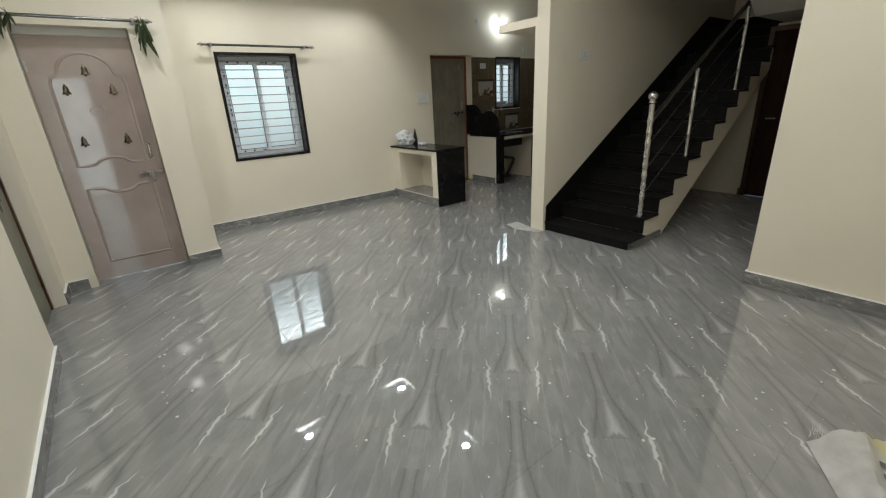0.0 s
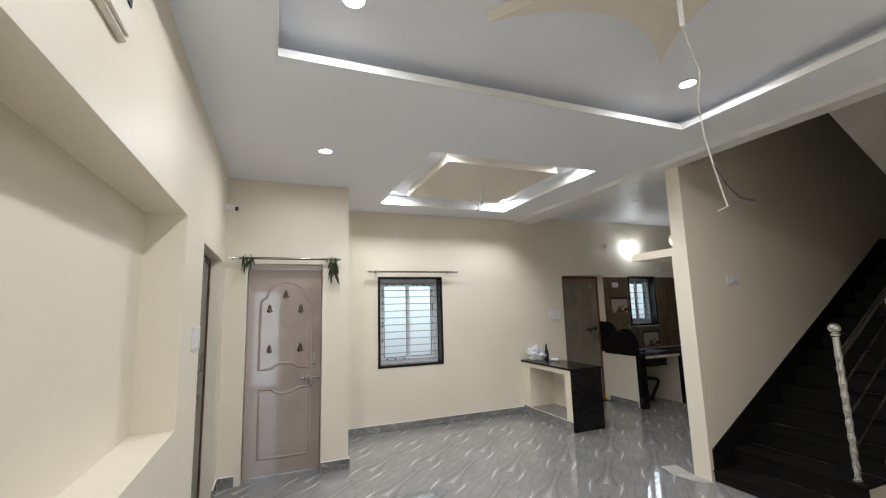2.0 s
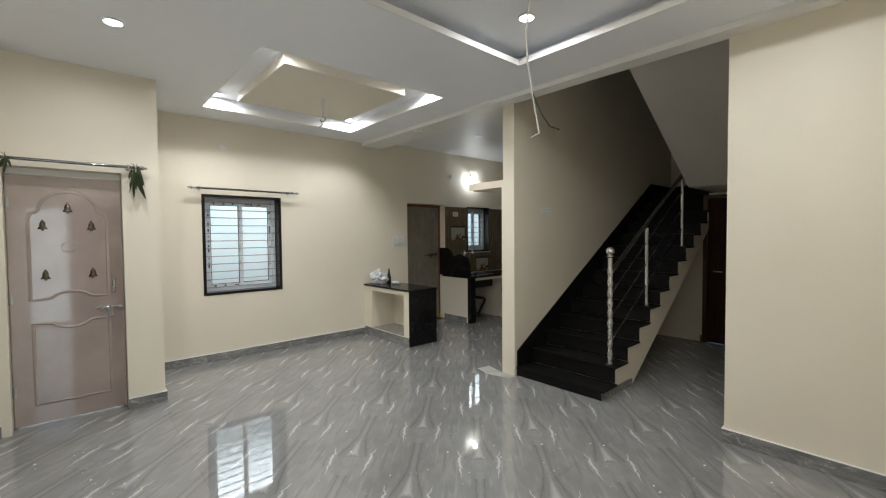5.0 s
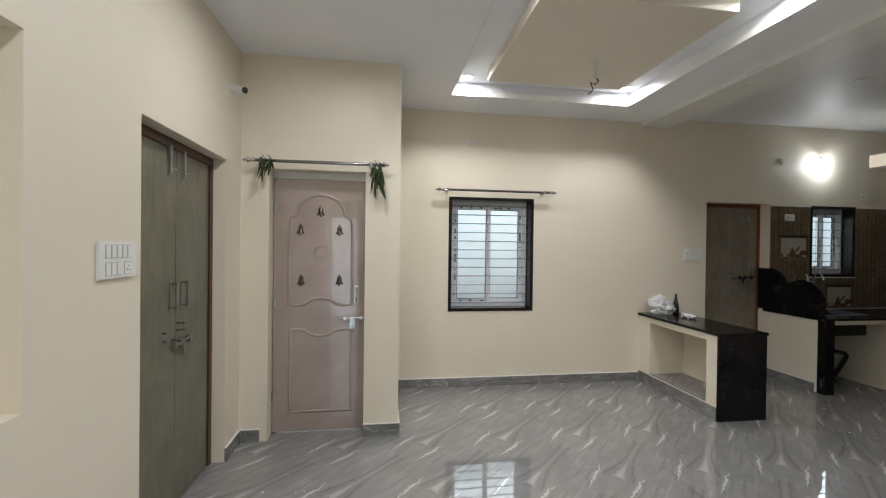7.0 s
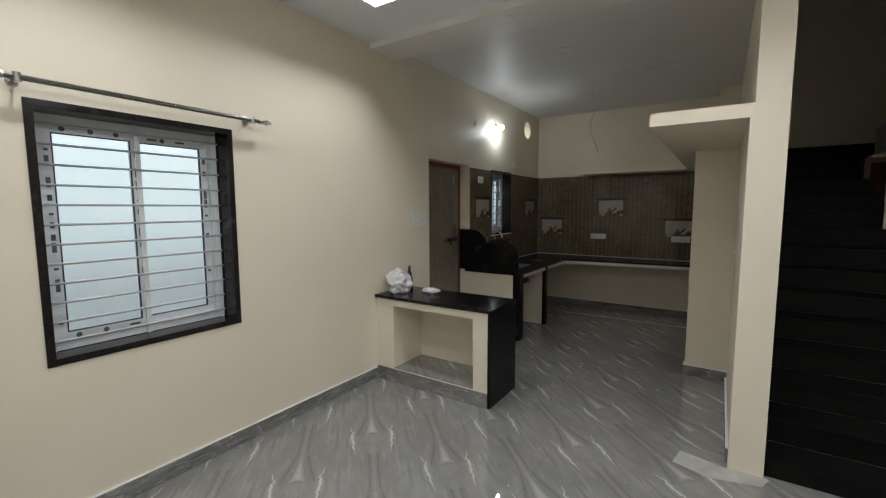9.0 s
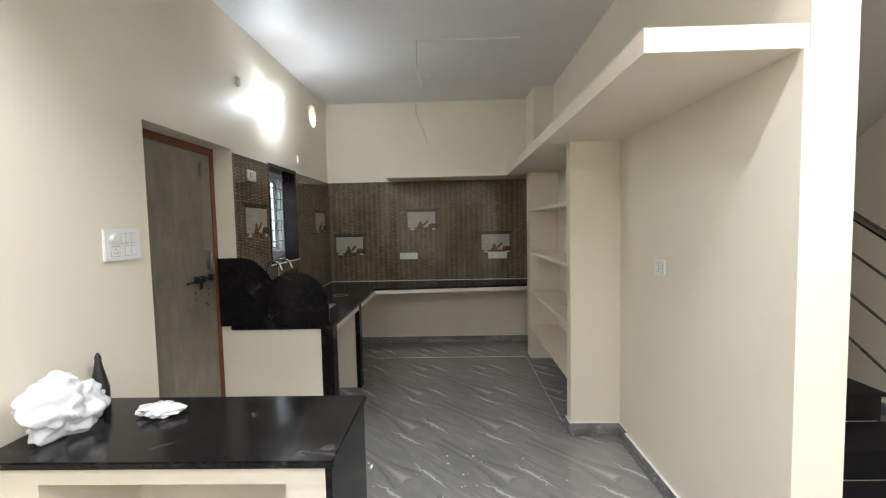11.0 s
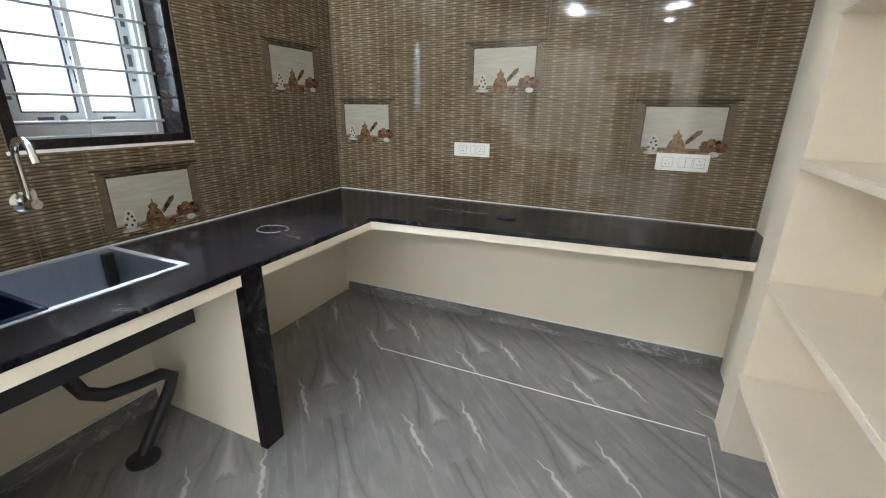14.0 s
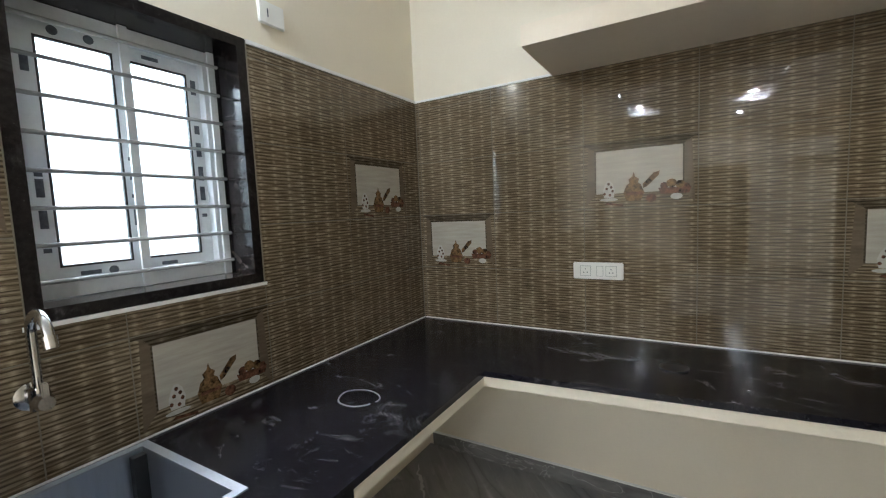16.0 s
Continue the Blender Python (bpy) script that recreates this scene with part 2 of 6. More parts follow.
def floor_material():
    """Grey marble-look print, mirrored about a diagonal axis and alike in each tile."""
    m, t, b = nodes_of("grey_marble_floor_tile")
    pos = coords(t, True)
    sep = t.nodes.new("ShaderNodeSeparateXYZ")
    t.links.new(pos, sep.inputs[0])
    x = math_node(t, "SUBTRACT", sep.outputs[0], 4.39)
    y = math_node(t, "SUBTRACT", sep.outputs[1], 2.47)
    h = TILE / math.sqrt(2)
    s = math_node(t, "MULTIPLY", math_node(t, "ADD", x, y), 1 / math.sqrt(2))
    k = math_node(t, "ROUND", math_node(t, "DIVIDE", s, h))
    q = math_node(t, "ABSOLUTE", math_node(t, "SUBTRACT", s, math_node(t, "MULTIPLY", k, h)))
    p0 = math_node(t, "MULTIPLY", math_node(t, "SUBTRACT", y, x), 1 / math.sqrt(2))
    p = math_node(t, "FLOORED_MODULO", math_node(t, "SUBTRACT", p0, math_node(t, "MULTIPLY", k, h)), 2 * h)
    comb = t.nodes.new("ShaderNodeCombineXYZ")
    t.links.new(q, comb.inputs[0])
    t.links.new(p, comb.inputs[1])
    qp = comb.outputs[0]
    mp = t.nodes.new("ShaderNodeMapping")
    mp.inputs["Scale"].default_value = (9, 2.0, 1)
    t.links.new(qp, mp.inputs["Vector"])
    streaks = noise_of(t, mp.outputs[0], 1.6, 6, 0.6, 0.8)
    clouds = noise_of(t, pos, 2.1, 4)
    wob = math_node(t, "MULTIPLY", math_node(t, "SUBTRACT", noise_of(t, qp, 16, 4, 0.7), 0.5), 0.09)
    wob2 = math_node(t, "MULTIPLY", math_node(t, "SUBTRACT", noise_of(t, qp, 34, 3, 0.7), 0.5), 0.06)
    base = ramp(t, streaks, [(0.28, (0.196, 0.193, 0.189)), (0.5, (0.256, 0.251, 0.246)), (0.74, (0.325, 0.320, 0.313))])
    base = mix(t, 0.25, base, ramp(t, clouds, [(0.3, (0.185, 0.183, 0.18)), (0.7, (0.295, 0.287, 0.278))]))
    # pale cone along the axis, with a notched foot
    notch = math_node(t, "MULTIPLY", math_node(t, "MAXIMUM", math_node(t, "SUBTRACT", 0.022, math_node(t, "ABSOLUTE", math_node(t, "SUBTRACT", q, 0.012))), 0.0), 1.3)
    pw = math_node(t, "SUBTRACT", math_node(t, "ADD", p, math_node(t, "MULTIPLY", wob2, 0.4)), notch)
    fall = math_node(t, "MAXIMUM", math_node(t, "SUBTRACT", 1.0, math_node(t, "DIVIDE", p, 0.36)), 0.0)
    cone_w = math_node(t, "MULTIPLY", math_node(t, "POWER", fall, 1.3), 0.052)
    cone = math_node(t, "MULTIPLY", math_node(t, "SUBTRACT", cone_w, math_node(t, "ADD", q, math_node(t, "MULTIPLY", wob, 0.30))), 34)
    cone = math_node(t, "MINIMUM", math_node(t, "MAXIMUM", cone, 0.0), 1.0)
    cone = math_node(t, "MULTIPLY", cone, math_node(t, "MINIMUM", math_node(t, "MAXIMUM", math_node(t, "MULTIPLY", pw, 45), 0.0), 1.0))
    base = mix(t, math_node(t, "MULTIPLY", cone, 0.75), base, (0.47, 0.46, 0.445))
    # two dark lines that open out round the cone, a paler stem between them further on
    open_w = math_node(t, "MULTIPLY_ADD", math_node(t, "POWER", fall, 1.6), 0.078, 0.026)
    stem = math_node(t, "MULTIPLY", math_node(t, "LESS_THAN", q, math_node(t, "MULTIPLY", open_w, 0.8)), math_node(t, "GREATER_THAN", p, 0.3))
    base = mix(t, math_node(t, "MULTIPLY", stem, 0.14), base, (0.36, 0.35, 0.34))
    edge = math_node(t, "ABSOLUTE", math_node(t, "SUBTRACT", math_node(t, "ADD", q, math_node(t, "MULTIPLY", wob, 0.35)), open_w))
    dark = math_node(t, "MAXIMUM", math_node(t, "SUBTRACT", 1.0, math_node(t, "MULTIPLY", edge, 170)), 0.0)
    soft = math_node(t, "MAXIMUM", math_node(t, "SUBTRACT", 1.0, math_node(t, "MULTIPLY", edge, 40)), 0.0)
    dark = math_node(t, "ADD", math_node(t, "MULTIPLY", dark, 0.22), math_node(t, "MULTIPLY", soft, 0.26))
    dark = math_node(t, "MULTIPLY", dark, math_node(t, "LESS_THAN", p, 0.66))
    base = mix(t, dark, base, (0.085, 0.078, 0.072))
    # ragged white vein on either side, one long crooked stroke with a thin tail
    pm = math_node(t, "FLOORED_MODULO", math_node(t, "ADD", p, 0.24), 2 * h)
    along = t.nodes.new("ShaderNodeCombineXYZ")
    t.links.new(pm, along.inputs[1])
    bend = math_node(t, "MULTIPLY", math_node(t, "SUBTRACT", noise_of(t, along.outputs[0], 7.5, 3, 0.5), 0.5), 0.10)
    line = math_node(t, "ADD", math_node(t, "MULTIPLY_ADD", math_node(t, "POWER", math_node(t, "MULTIPLY", pm, 2.7), 4.0), 0.028, 0.125), bend)
    d = math_node(t, "ABSOLUTE", math_node(t, "SUBTRACT", q, line))
    taper = math_node(t, "MAXIMUM", math_node(t, "SUBTRACT", 1.0, math_node(t, "POWER", math_node(t, "MULTIPLY", math_node(t, "ABSOLUTE", math_node(t, "SUBTRACT", pm, 0.19)), 5.2), 2.0)), 0.0)
    width = math_node(t, "MULTIPLY", math_node(t, "MULTIPLY_ADD", noise_of(t, qp, 14, 2), 0.026, -0.002), taper)
    inside = math_node(t, "MULTIPLY", math_node(t, "SUBTRACT", width, d), 190)
    vein = math_node(t, "MINIMUM", math_node(t, "MAXIMUM", inside, 0.0), 1.0)
    base = mix(t, math_node(t, "MULTIPLY", vein, 0.8), base, (0.60, 0.59, 0.57))
    q2 = math_node(t, "ABSOLUTE", math_node(t, "SUBTRACT", math_node(t, "ADD", q, math_node(t, "MULTIPLY", wob, 0.3)), 0.15))
    tail = math_node(t, "MAXIMUM", math_node(t, "SUBTRACT", 1.0, math_node(t, "MULTIPLY", q2, 130)), 0.0)
    tail = math_node(t, "MULTIPLY", tail, math_node(t, "GREATER_THAN", p, 0.36))
    base = mix(t, math_node(t, "MULTIPLY", tail, 0.28), base, (0.42, 0.41, 0.40))
    # long faint pale streaks
    mp2 = t.nodes.new("ShaderNodeMapping")
    mp2.inputs["Scale"].default_value = (16, 1.6, 1)
    mp2.inputs["Location"].default_value = (3, 7, 0)
    t.links.new(qp, mp2.inputs["Vector"])
    fine = ramp(t, noise_of(t, mp2.outputs[0], 1.5, 5, 0.6, 1.4), [(0.60, (0, 0, 0)), (0.66, (1, 1, 1)), (0.72, (0, 0, 0))])
    base = mix(t, math_node(t, "MULTIPLY", fine, 0.26), base, (0.42, 0.41, 0.40))
    info = t.nodes.new("ShaderNodeObjectInfo")
    tone = math_node(t, "MULTIPLY_ADD", info.outputs["Random"], 0.08, 0.96)
    base = mix(t, 1.0, base, tone, "MULTIPLY")
    # dust and plaster crumbs
    crumbs = ramp(t, noise_of(t, pos, 34, 2, 0.5), [(0.735, (0, 0, 0)), (0.76, (1, 1, 1))])
    base = mix(t, math_node(t, "MULTIPLY", crumbs, 0.55), base, (0.5, 0.49, 0.46))
    t.links.new(base, b.inputs["Base Color"])
    smear = noise_of(t, pos, 3.2, 5, 0.6, 0.4)
    t.links.new(ramp(t, smear, [(0.45, (0.006, 0.006, 0.006)), (0.68, (0.02, 0.02, 0.02)), (0.85, (0.14, 0.14, 0.14))]), b.inputs["Roughness"])
    b.inputs["Specular IOR Level"].default_value = 1.0
    bump_to(t, b, noise_of(t, pos, 2.2, 1), 0.02, 0.002)
    return m


def weave_material(name, light=1.0):
    """Printed basket-weave: long straw dashes in staggered rows, with dark gaps."""
    m, t, b = nodes_of(name)
    sep = t.nodes.new("ShaderNodeSeparateXYZ")
    t.links.new(coords(t, True), sep.inputs[0])
    u = math_node(t, "ADD", sep.outputs[0], sep.outputs[1])
    z = sep.outputs[2]
    row = math_node(t, "DIVIDE", z, 0.0125)
    col = math_node(t, "DIVIDE", u, 0.128)
    shift = math_node(t, "MULTIPLY", math_node(t, "FLOORED_MODULO", math_node(t, "FLOOR", row), 2.0), 0.5)
    fx = math_node(t, "FRACT", math_node(t, "ADD", col, shift))
    fz = math_node(t, "FRACT", row)
    ax = math_node(t, "MULTIPLY", math_node(t, "ABSOLUTE", math_node(t, "SUBTRACT", fx, 0.5)), 2.0)
    az = math_node(t, "MULTIPLY", math_node(t, "ABSOLUTE", math_node(t, "SUBTRACT", fz, 0.5)), 2.0)
    # dark slits between the strands, light knots over the uprights
    slit = math_node(t, "MULTIPLY", math_node(t, "POWER", az, 1.6), math_node(t, "SUBTRACT", 1.0, math_node(t, "POWER", ax, 2.5)))
    knot = math_node(t, "MULTIPLY", math_node(t, "MAXIMUM", math_node(t, "SUBTRACT", 1.0, math_node(t, "MULTIPLY", math_node(t, "SUBTRACT", 1.0, ax), 6.0)), 0.0), math_node(t, "SUBTRACT", 1.0, az))
    body = math_node(t, "SUBTRACT", math_node(t, "MULTIPLY", knot, 0.45), slit)
    comb = t.nodes.new("ShaderNodeCombineXYZ")
    t.links.new(math_node(t, "MULTIPLY", u, 11), comb.inputs[0])
    t.links.new(math_node(t, "MULTIPLY", z, 210), comb.inputs[1])
    straw = noise_of(t, comb.outputs[0], 1.0, 4, 0.65)
    patch = noise_of(t, coords(t, True), 5.0, 3)
    f = math_node(t, "MULTIPLY_ADD", straw, 0.75, math_node(t, "MULTIPLY", body, 0.33))
    f = math_node(t, "MULTIPLY_ADD", patch, 0.2, f)
    post = t.nodes.new("ShaderNodeCombineXYZ")
    t.links.new(math_node(t, "MULTIPLY", u, 17), post.inputs[0])
    t.links.new(math_node(t, "MULTIPLY", z, 1.5), post.inputs[1])
    f = math_node(t, "MULTIPLY_ADD", math_node(t, "SUBTRACT", noise_of(t, post.outputs[0], 1.0, 2), 0.5), 0.10, f)
    c = ramp(t, f, [(0.14, (0.030 * light, 0.022 * light, 0.012 * light)), (0.38, (0.125 * light, 0.092 * light, 0.054 * light)), (0.68, (0.41 * light, 0.34 * light, 0.24 * light))])
    t.links.new(c, b.inputs["Base Color"])
    b.inputs["Roughness"].default_value = 0.025
    b.inputs["Specular IOR Level"].default_value = 0.36
    return m


def sack_material():
    """Grey-white woven plastic with one broad yellow band along it."""
    m, t, b = nodes_of("woven_plastic_sack")
    pos = coords(t, True)
    sep = t.nodes.new("ShaderNodeSeparateXYZ")
    t.links.new(pos, sep.inputs[0])
    across = math_node(t, "ADD", math_node(t, "MULTIPLY", sep.outputs[0], 0.845), math_node(t, "MULTIPLY", sep.outputs[1], 0.535))
    across = math_node(t, "ADD", math_node(t, "SUBTRACT", across, 6.294), math_node(t, "MULTIPLY", noise_of(t, pos, 6, 2), 0.03))
    band = ramp(t, across, [(0.19, (0, 0, 0)), (0.22, (1, 1, 1)), (0.31, (1, 1, 1)), (0.34, (0, 0, 0))])
    cloth = ramp(t, noise_of(t, pos, 14, 5), [(0.3, (0.42, 0.40, 0.37)), (0.7, (0.56, 0.54, 0.51))])
    t.links.new(mix(t, math_node(t, "MULTIPLY", band, 0.75), cloth, (0.52, 0.46, 0.20)), b.inputs["Base Color"])
    b.inputs["Roughness"].default_value = 0.6
    bump_to(t, b, noise_of(t, pos, 220, 2), 0.4)
    return m


SACK = sack_material()
VENEER = veneer_material("grey_green_wood_veneer", (0.115, 0.107, 0.076), (0.17, 0.16, 0.118), (0.235, 0.222, 0.17))
BROWN_VENEER = veneer_material("grey_brown_wood_veneer", (0.155, 0.132, 0.10), (0.22, 0.192, 0.15), (0.29, 0.258, 0.205))
GRANITE = granite_material("black_granite_counter", (0.006, 0.0055, 0.006), (0.011, 0.010, 0.0105), 0.08)
WORKTOP = granite_material("dusty_granite_worktop", (0.006, 0.0055, 0.008), (0.014, 0.0135, 0.018), 0.2)
TILE_JOINT = surface("brown_tile_joint", (0.12, 0.10, 0.07), (0.19, 0.165, 0.12), 12, (0.6, 0.8), 90, 0.2)
DEEP_WOOD = surface("deep_brown_stained_wood", (0.022, 0.009, 0.006), (0.04, 0.017, 0.01), 5, (0.6, 0.75), 60, 0.1, streak=(3, 3, 0.6), gloss=0.12)
FRAME_GRANITE = granite_material("dark_granite_frame", (0.010, 0.008, 0.008), (0.022, 0.018, 0.017), 0.10)


def skirting_material():
    """Grey marble-look tile cut into strips: soft clouds and thin slanting pale veins."""
    m, t, b = nodes_of("grey_skirting_tile")
    v = coords(t, True)
    mp = t.nodes.new("ShaderNodeMapping")
    mp.inputs["Scale"].default_value = (1.0, 1.0, 3.0)
    mp.inputs["Rotation"].default_value = (0.5, 0.5, 0.0)
    t.links.new(v, mp.inputs["Vector"])
    cloud = ramp(t, noise_of(t, mp.outputs[0], 4.0, 6, 0.6, 0.5), [(0.3, (0.13, 0.127, 0.123)), (0.7, (0.27, 0.264, 0.256))])
    vein = ramp(t, noise_of(t, mp.outputs[0], 2.6, 4, 0.55, 1.5), [(0.485, (0, 0, 0)), (0.5, (1, 1, 1)), (0.515, (0, 0, 0))])
    t.links.new(mix(t, math_node(t, "MULTIPLY", vein, 0.6), cloud, (0.52, 0.51, 0.49)), b.inputs["Base Color"])
    b.inputs["Roughness"].default_value = 0.12
    return m


SKIRT_TILE = skirting_material()
TILE = 0.622
FLOOR = floor_material()
WEAVE = weave_material("basket_weave_wall_tile")
WEAVE_SHADE = weave_material("darker_basket_weave_print", 0.45)
SLUB = surface("pale_grasscloth_print", (0.36, 0.33, 0.28), (0.46, 0.43, 0.37), 8, (0.14, 0.2), 150, 0.02, streak=(1, 1, 9))
NICHE_PRINT = surface("plain_brown_niche_print", (0.10, 0.075, 0.05), (0.16, 0.125, 0.085), 9, (0.14, 0.2), 150, 0.02, streak=(1, 1, 7))
PRINT_GOLD = surface("gold_kettle_print", (0.012, 0.007, 0.004), (0.24, 0.14, 0.06), 40, (0.14, 0.2), 160, 0.0)
PRINT_BROWN = surface("brown_spice_print", (0.014, 0.008, 0.006), (0.19, 0.085, 0.05), 60, (0.14, 0.2), 160, 0.0)
PRINT_WHITE = surface("white_cup_print", (0.40, 0.385, 0.35), (0.54, 0.52, 0.48), 30, (0.14, 0.2), 160, 0.0)


def glow_material(name, colour, strength):
    m, t, b = nodes_of(name)
    b.inputs["Base Color"].default_value = (*colour, 1)
    b.inputs["Emission Color"].default_value = (*colour, 1)
    b.inputs["Emission Strength"].default_value = strength
    return m


LAMP_GLOW = glow_material("lit_lamp_diffuser", (0.95, 0.97, 1.0), 14.0)
TUBE_GLOW = glow_material("lit_bulb_glass", (0.95, 0.98, 1.0), 40.0)


def haze_material():
    """Hazy air, dull near the ground and bright as sky higher up."""
    m, t, b = nodes_of("hazy_daylight")
    sep = t.nodes.new("ShaderNodeSeparateXYZ")
    t.links.new(coords(t, True), sep.inputs[0])
    up = math_node(t, "DIVIDE", sep.outputs[2], 8.0)
    glow = ramp(t, up, [(0.05, (0.48, 0.60, 0.66)), (0.26, (0.58, 0.70, 0.74)), (0.34, (0.80, 0.88, 0.92)), (0.50, (1, 1, 1))])
    power = ramp(t, up, [(0.08, (0.05, 0.05, 0.05)), (0.20, (0.11, 0.11, 0.11)), (0.30, (0.14, 0.14, 0.14)), (0.42, (0.75, 0.75, 0.75)), (0.6, (1, 1, 1))])
    b.inputs["Base Color"].default_value = (0.5, 0.5, 0.5, 1)
    t.links.new(glow, b.inputs["Emission Color"])
    t.links.new(math_node(t, "MULTIPLY", power, 9.0), b.inputs["Emission Strength"])
    return m


OUTSIDE = haze_material()


def glass_material():
    m, t, b = nodes_of("window_glass")
    b.inputs["Base Color"].default_value = (0.9, 0.96, 1.0, 1)
    b.inputs["Transmission Weight"].default_value = 1.0
    b.inputs["Roughness"].default_value = 0.05
    b.inputs["IOR"].default_value = 1.05
    return m


def film_material(name, colour, alpha):
    m, t, b = nodes_of(name)
    b.inputs["Base Color"].default_value = (*colour, 1)
    b.inputs["Alpha"].default_value = alpha
    b.inputs["Roughness"].default_value = 0.25
    return m


GLASS = glass_material()
BAG = film_material("thin_white_polythene", (0.85, 0.85, 0.86), 0.8)
CLEAR_CUP = film_material("cloudy_plastic", (0.6, 0.62, 0.64), 0.28)

# ---- mesh helpers ----
def bx(bm, a, b, r=0.0):
    """A box from corner a to corner b, its edges rounded by r."""
    made = bmesh.ops.create_cube(bm, size=1)["verts"]
    for v in made:
        v.co = Vector([(p + q) / 2 + c * (q - p) for p, q, c in zip(a, b, v.co)])
    if r:
        edges = list({e for v in made for e in v.link_edges})
        bmesh.ops.bevel(bm, geom=edges, offset=r, segments=2, affect='EDGES', clamp_overlap=True)
    return bm


def box_bm(a, b, r=0.0):
    return bx(bmesh.new(), a, b, r)


def rod(bm, p, q, r, seg=12, r2=None, caps=True):
    p, q = Vector(p), Vector(q)
    m = Matrix.Translation((p + q) / 2) @ (q - p).to_track_quat("Z", "Y").to_matrix().to_4x4()
    bmesh.ops.create_cone(bm, cap_ends=caps, segments=seg, radius1=r, radius2=r if r2 is None else r2, depth=(q - p).length, matrix=m)
    return bm


def ball(bm, c, r, scale=(1, 1, 1), seg=14):
    bmesh.ops.create_uvsphere(bm, u_segments=seg, v_segments=max(6, seg // 2 + 1), radius=r, matrix=Matrix.Translation(c) @ Matrix.Diagonal((*scale, 1)))
    return bm


def sweep(bm, pts, r, seg=8, taper=1.0):
    """A round tube along a line of points."""
    pts = [Vector(p) for p in pts]
    rings = []
    for i, p in enumerate(pts):
        d = (pts[min(i + 1, len(pts) - 1)] - pts[max(i - 1, 0)]).normalized()
        a = d.orthogonal().normalized() if not rings else (last - d * last.dot(d)).normalized()
        last = a
        c = d.cross(a)
        rr = r * (1 + (taper - 1) * i / max(1, len(pts) - 1))
        rings.append([bm.verts.new(p + (a * math.cos(k * math.tau / seg) + c * math.sin(k * math.tau / seg)) * rr) for k in range(seg)])
    for ra, rb in zip(rings, rings[1:]):
        for k in range(seg):
            bm.faces.new((ra[k], ra[(k + 1) % seg], rb[(k + 1) % seg], rb[k]))
    bm.faces.new(rings[0][::-1])
    bm.faces.new(rings[-1])
    return bm


def lathe(bm, profile, m=Matrix(), seg=20):
    """Turns (radius, height) pairs about z, then places them by m."""
    rings = [[bm.verts.new(m @ Vector((r * math.cos(k * math.tau / seg), r * math.sin(k * math.tau / seg), z))) for k in range(seg)] for r, z in profile]
    for ra, rb in zip(rings, rings[1:]):
        for k in range(seg):
            bm.faces.new((ra[k], ra[(k + 1) % seg], rb[(k + 1) % seg], rb[k]))
    if profile[0][0] > 1e-4:
        bm.faces.new(rings[0][::-1])
    if profile[-1][0] > 1e-4:
        bm.faces.new(rings[-1])
    return bm


def prism(bm, outline, axis, d0, d1):
    """Extrudes a flat outline along an axis. Outline pairs: (y, z) for x, (x, z) for y, (x, y) for z."""
    def at(p, d):
        return Vector((d, p[0], p[1])) if axis == "x" else Vector((p[0], d, p[1])) if axis == "y" else Vector((p[0], p[1], d))
    low, high = [bm.verts.new(at(p, d0)) for p in outline], [bm.verts.new(at(p, d1)) for p in outline]
    n = len(outline)
    faces = [bm.faces.new(low), bm.faces.new(high[::-1])]
    faces += [bm.faces.new((low[i], high[i], high[(i + 1) % n], low[(i + 1) % n])) for i in range(n)]
    bmesh.ops.recalc_face_normals(bm, faces=faces)
    return bm


def carved(solids, cuts=()):
    """One closed skin round boxes with boxes cut out of them."""
    grid = [sorted({round(c[k], 4) for box in (*solids, *cuts) for c in box}) for k in range(3)]

    def full(i, j, k):
        if not all(0 <= n < len(g) - 1 for n, g in zip((i, j, k), grid)):
            return False
        c = [(g[n] + g[n + 1]) / 2 for n, g in zip((i, j, k), grid)]
        inside = lambda box: all(lo < v < hi for lo, v, hi in zip(box[0], c, box[1]))
        return any(inside(s) for s in solids) and not any(inside(s) for s in cuts)

    bm, found = bmesh.new(), {}

    def vert(i, j, k):
        if (i, j, k) not in found:
            found[i, j, k] = bm.verts.new((grid[0][i], grid[1][j], grid[2][k]))
        return found[i, j, k]

    for i in range(len(grid[0]) - 1):
        for j in range(len(grid[1]) - 1):
            for k in range(len(grid[2]) - 1):
                if not full(i, j, k):
                    continue
                c = [[[vert(i + a, j + b, k + d) for d in (0, 1)] for b in (0, 1)] for a in (0, 1)]
                for step, quad in (((-1, 0, 0), (c[0][0][0], c[0][0][1], c[0][1][1], c[0][1][0])), ((1, 0, 0), (c[1][0][0], c[1][1][0], c[1][1][1], c[1][0][1])),
                                   ((0, -1, 0), (c[0][0][0], c[1][0][0], c[1][0][1], c[0][0][1])), ((0, 1, 0), (c[0][1][0], c[0][1][1], c[1][1][1], c[1][1][0])),
                                   ((0, 0, -1), (c[0][0][0], c[0][1][0], c[1][1][0], c[1][0][0])), ((0, 0, 1), (c[0][0][1], c[1][0][1], c[1][1][1], c[0][1][1]))):
                    if not full(i + step[0], j + step[1], k + step[2]):
                        bm.faces.new(quad)
    bmesh.ops.dissolve_limit(bm, angle_limit=0.01, verts=bm.verts, edges=bm.edges)
    return bm


def mesh_of(name, bm, material, smooth=False):
    me = bpy.data.meshes.new(name)
    bm.to_mesh(me)
    bm.free()
    for m in material if isinstance(material, (list, tuple)) else [material]:
        me.materials.append(m)
    if smooth:
        me.shade_smooth()
        me.set_sharp_from_angle(angle=radians(40))
    return me


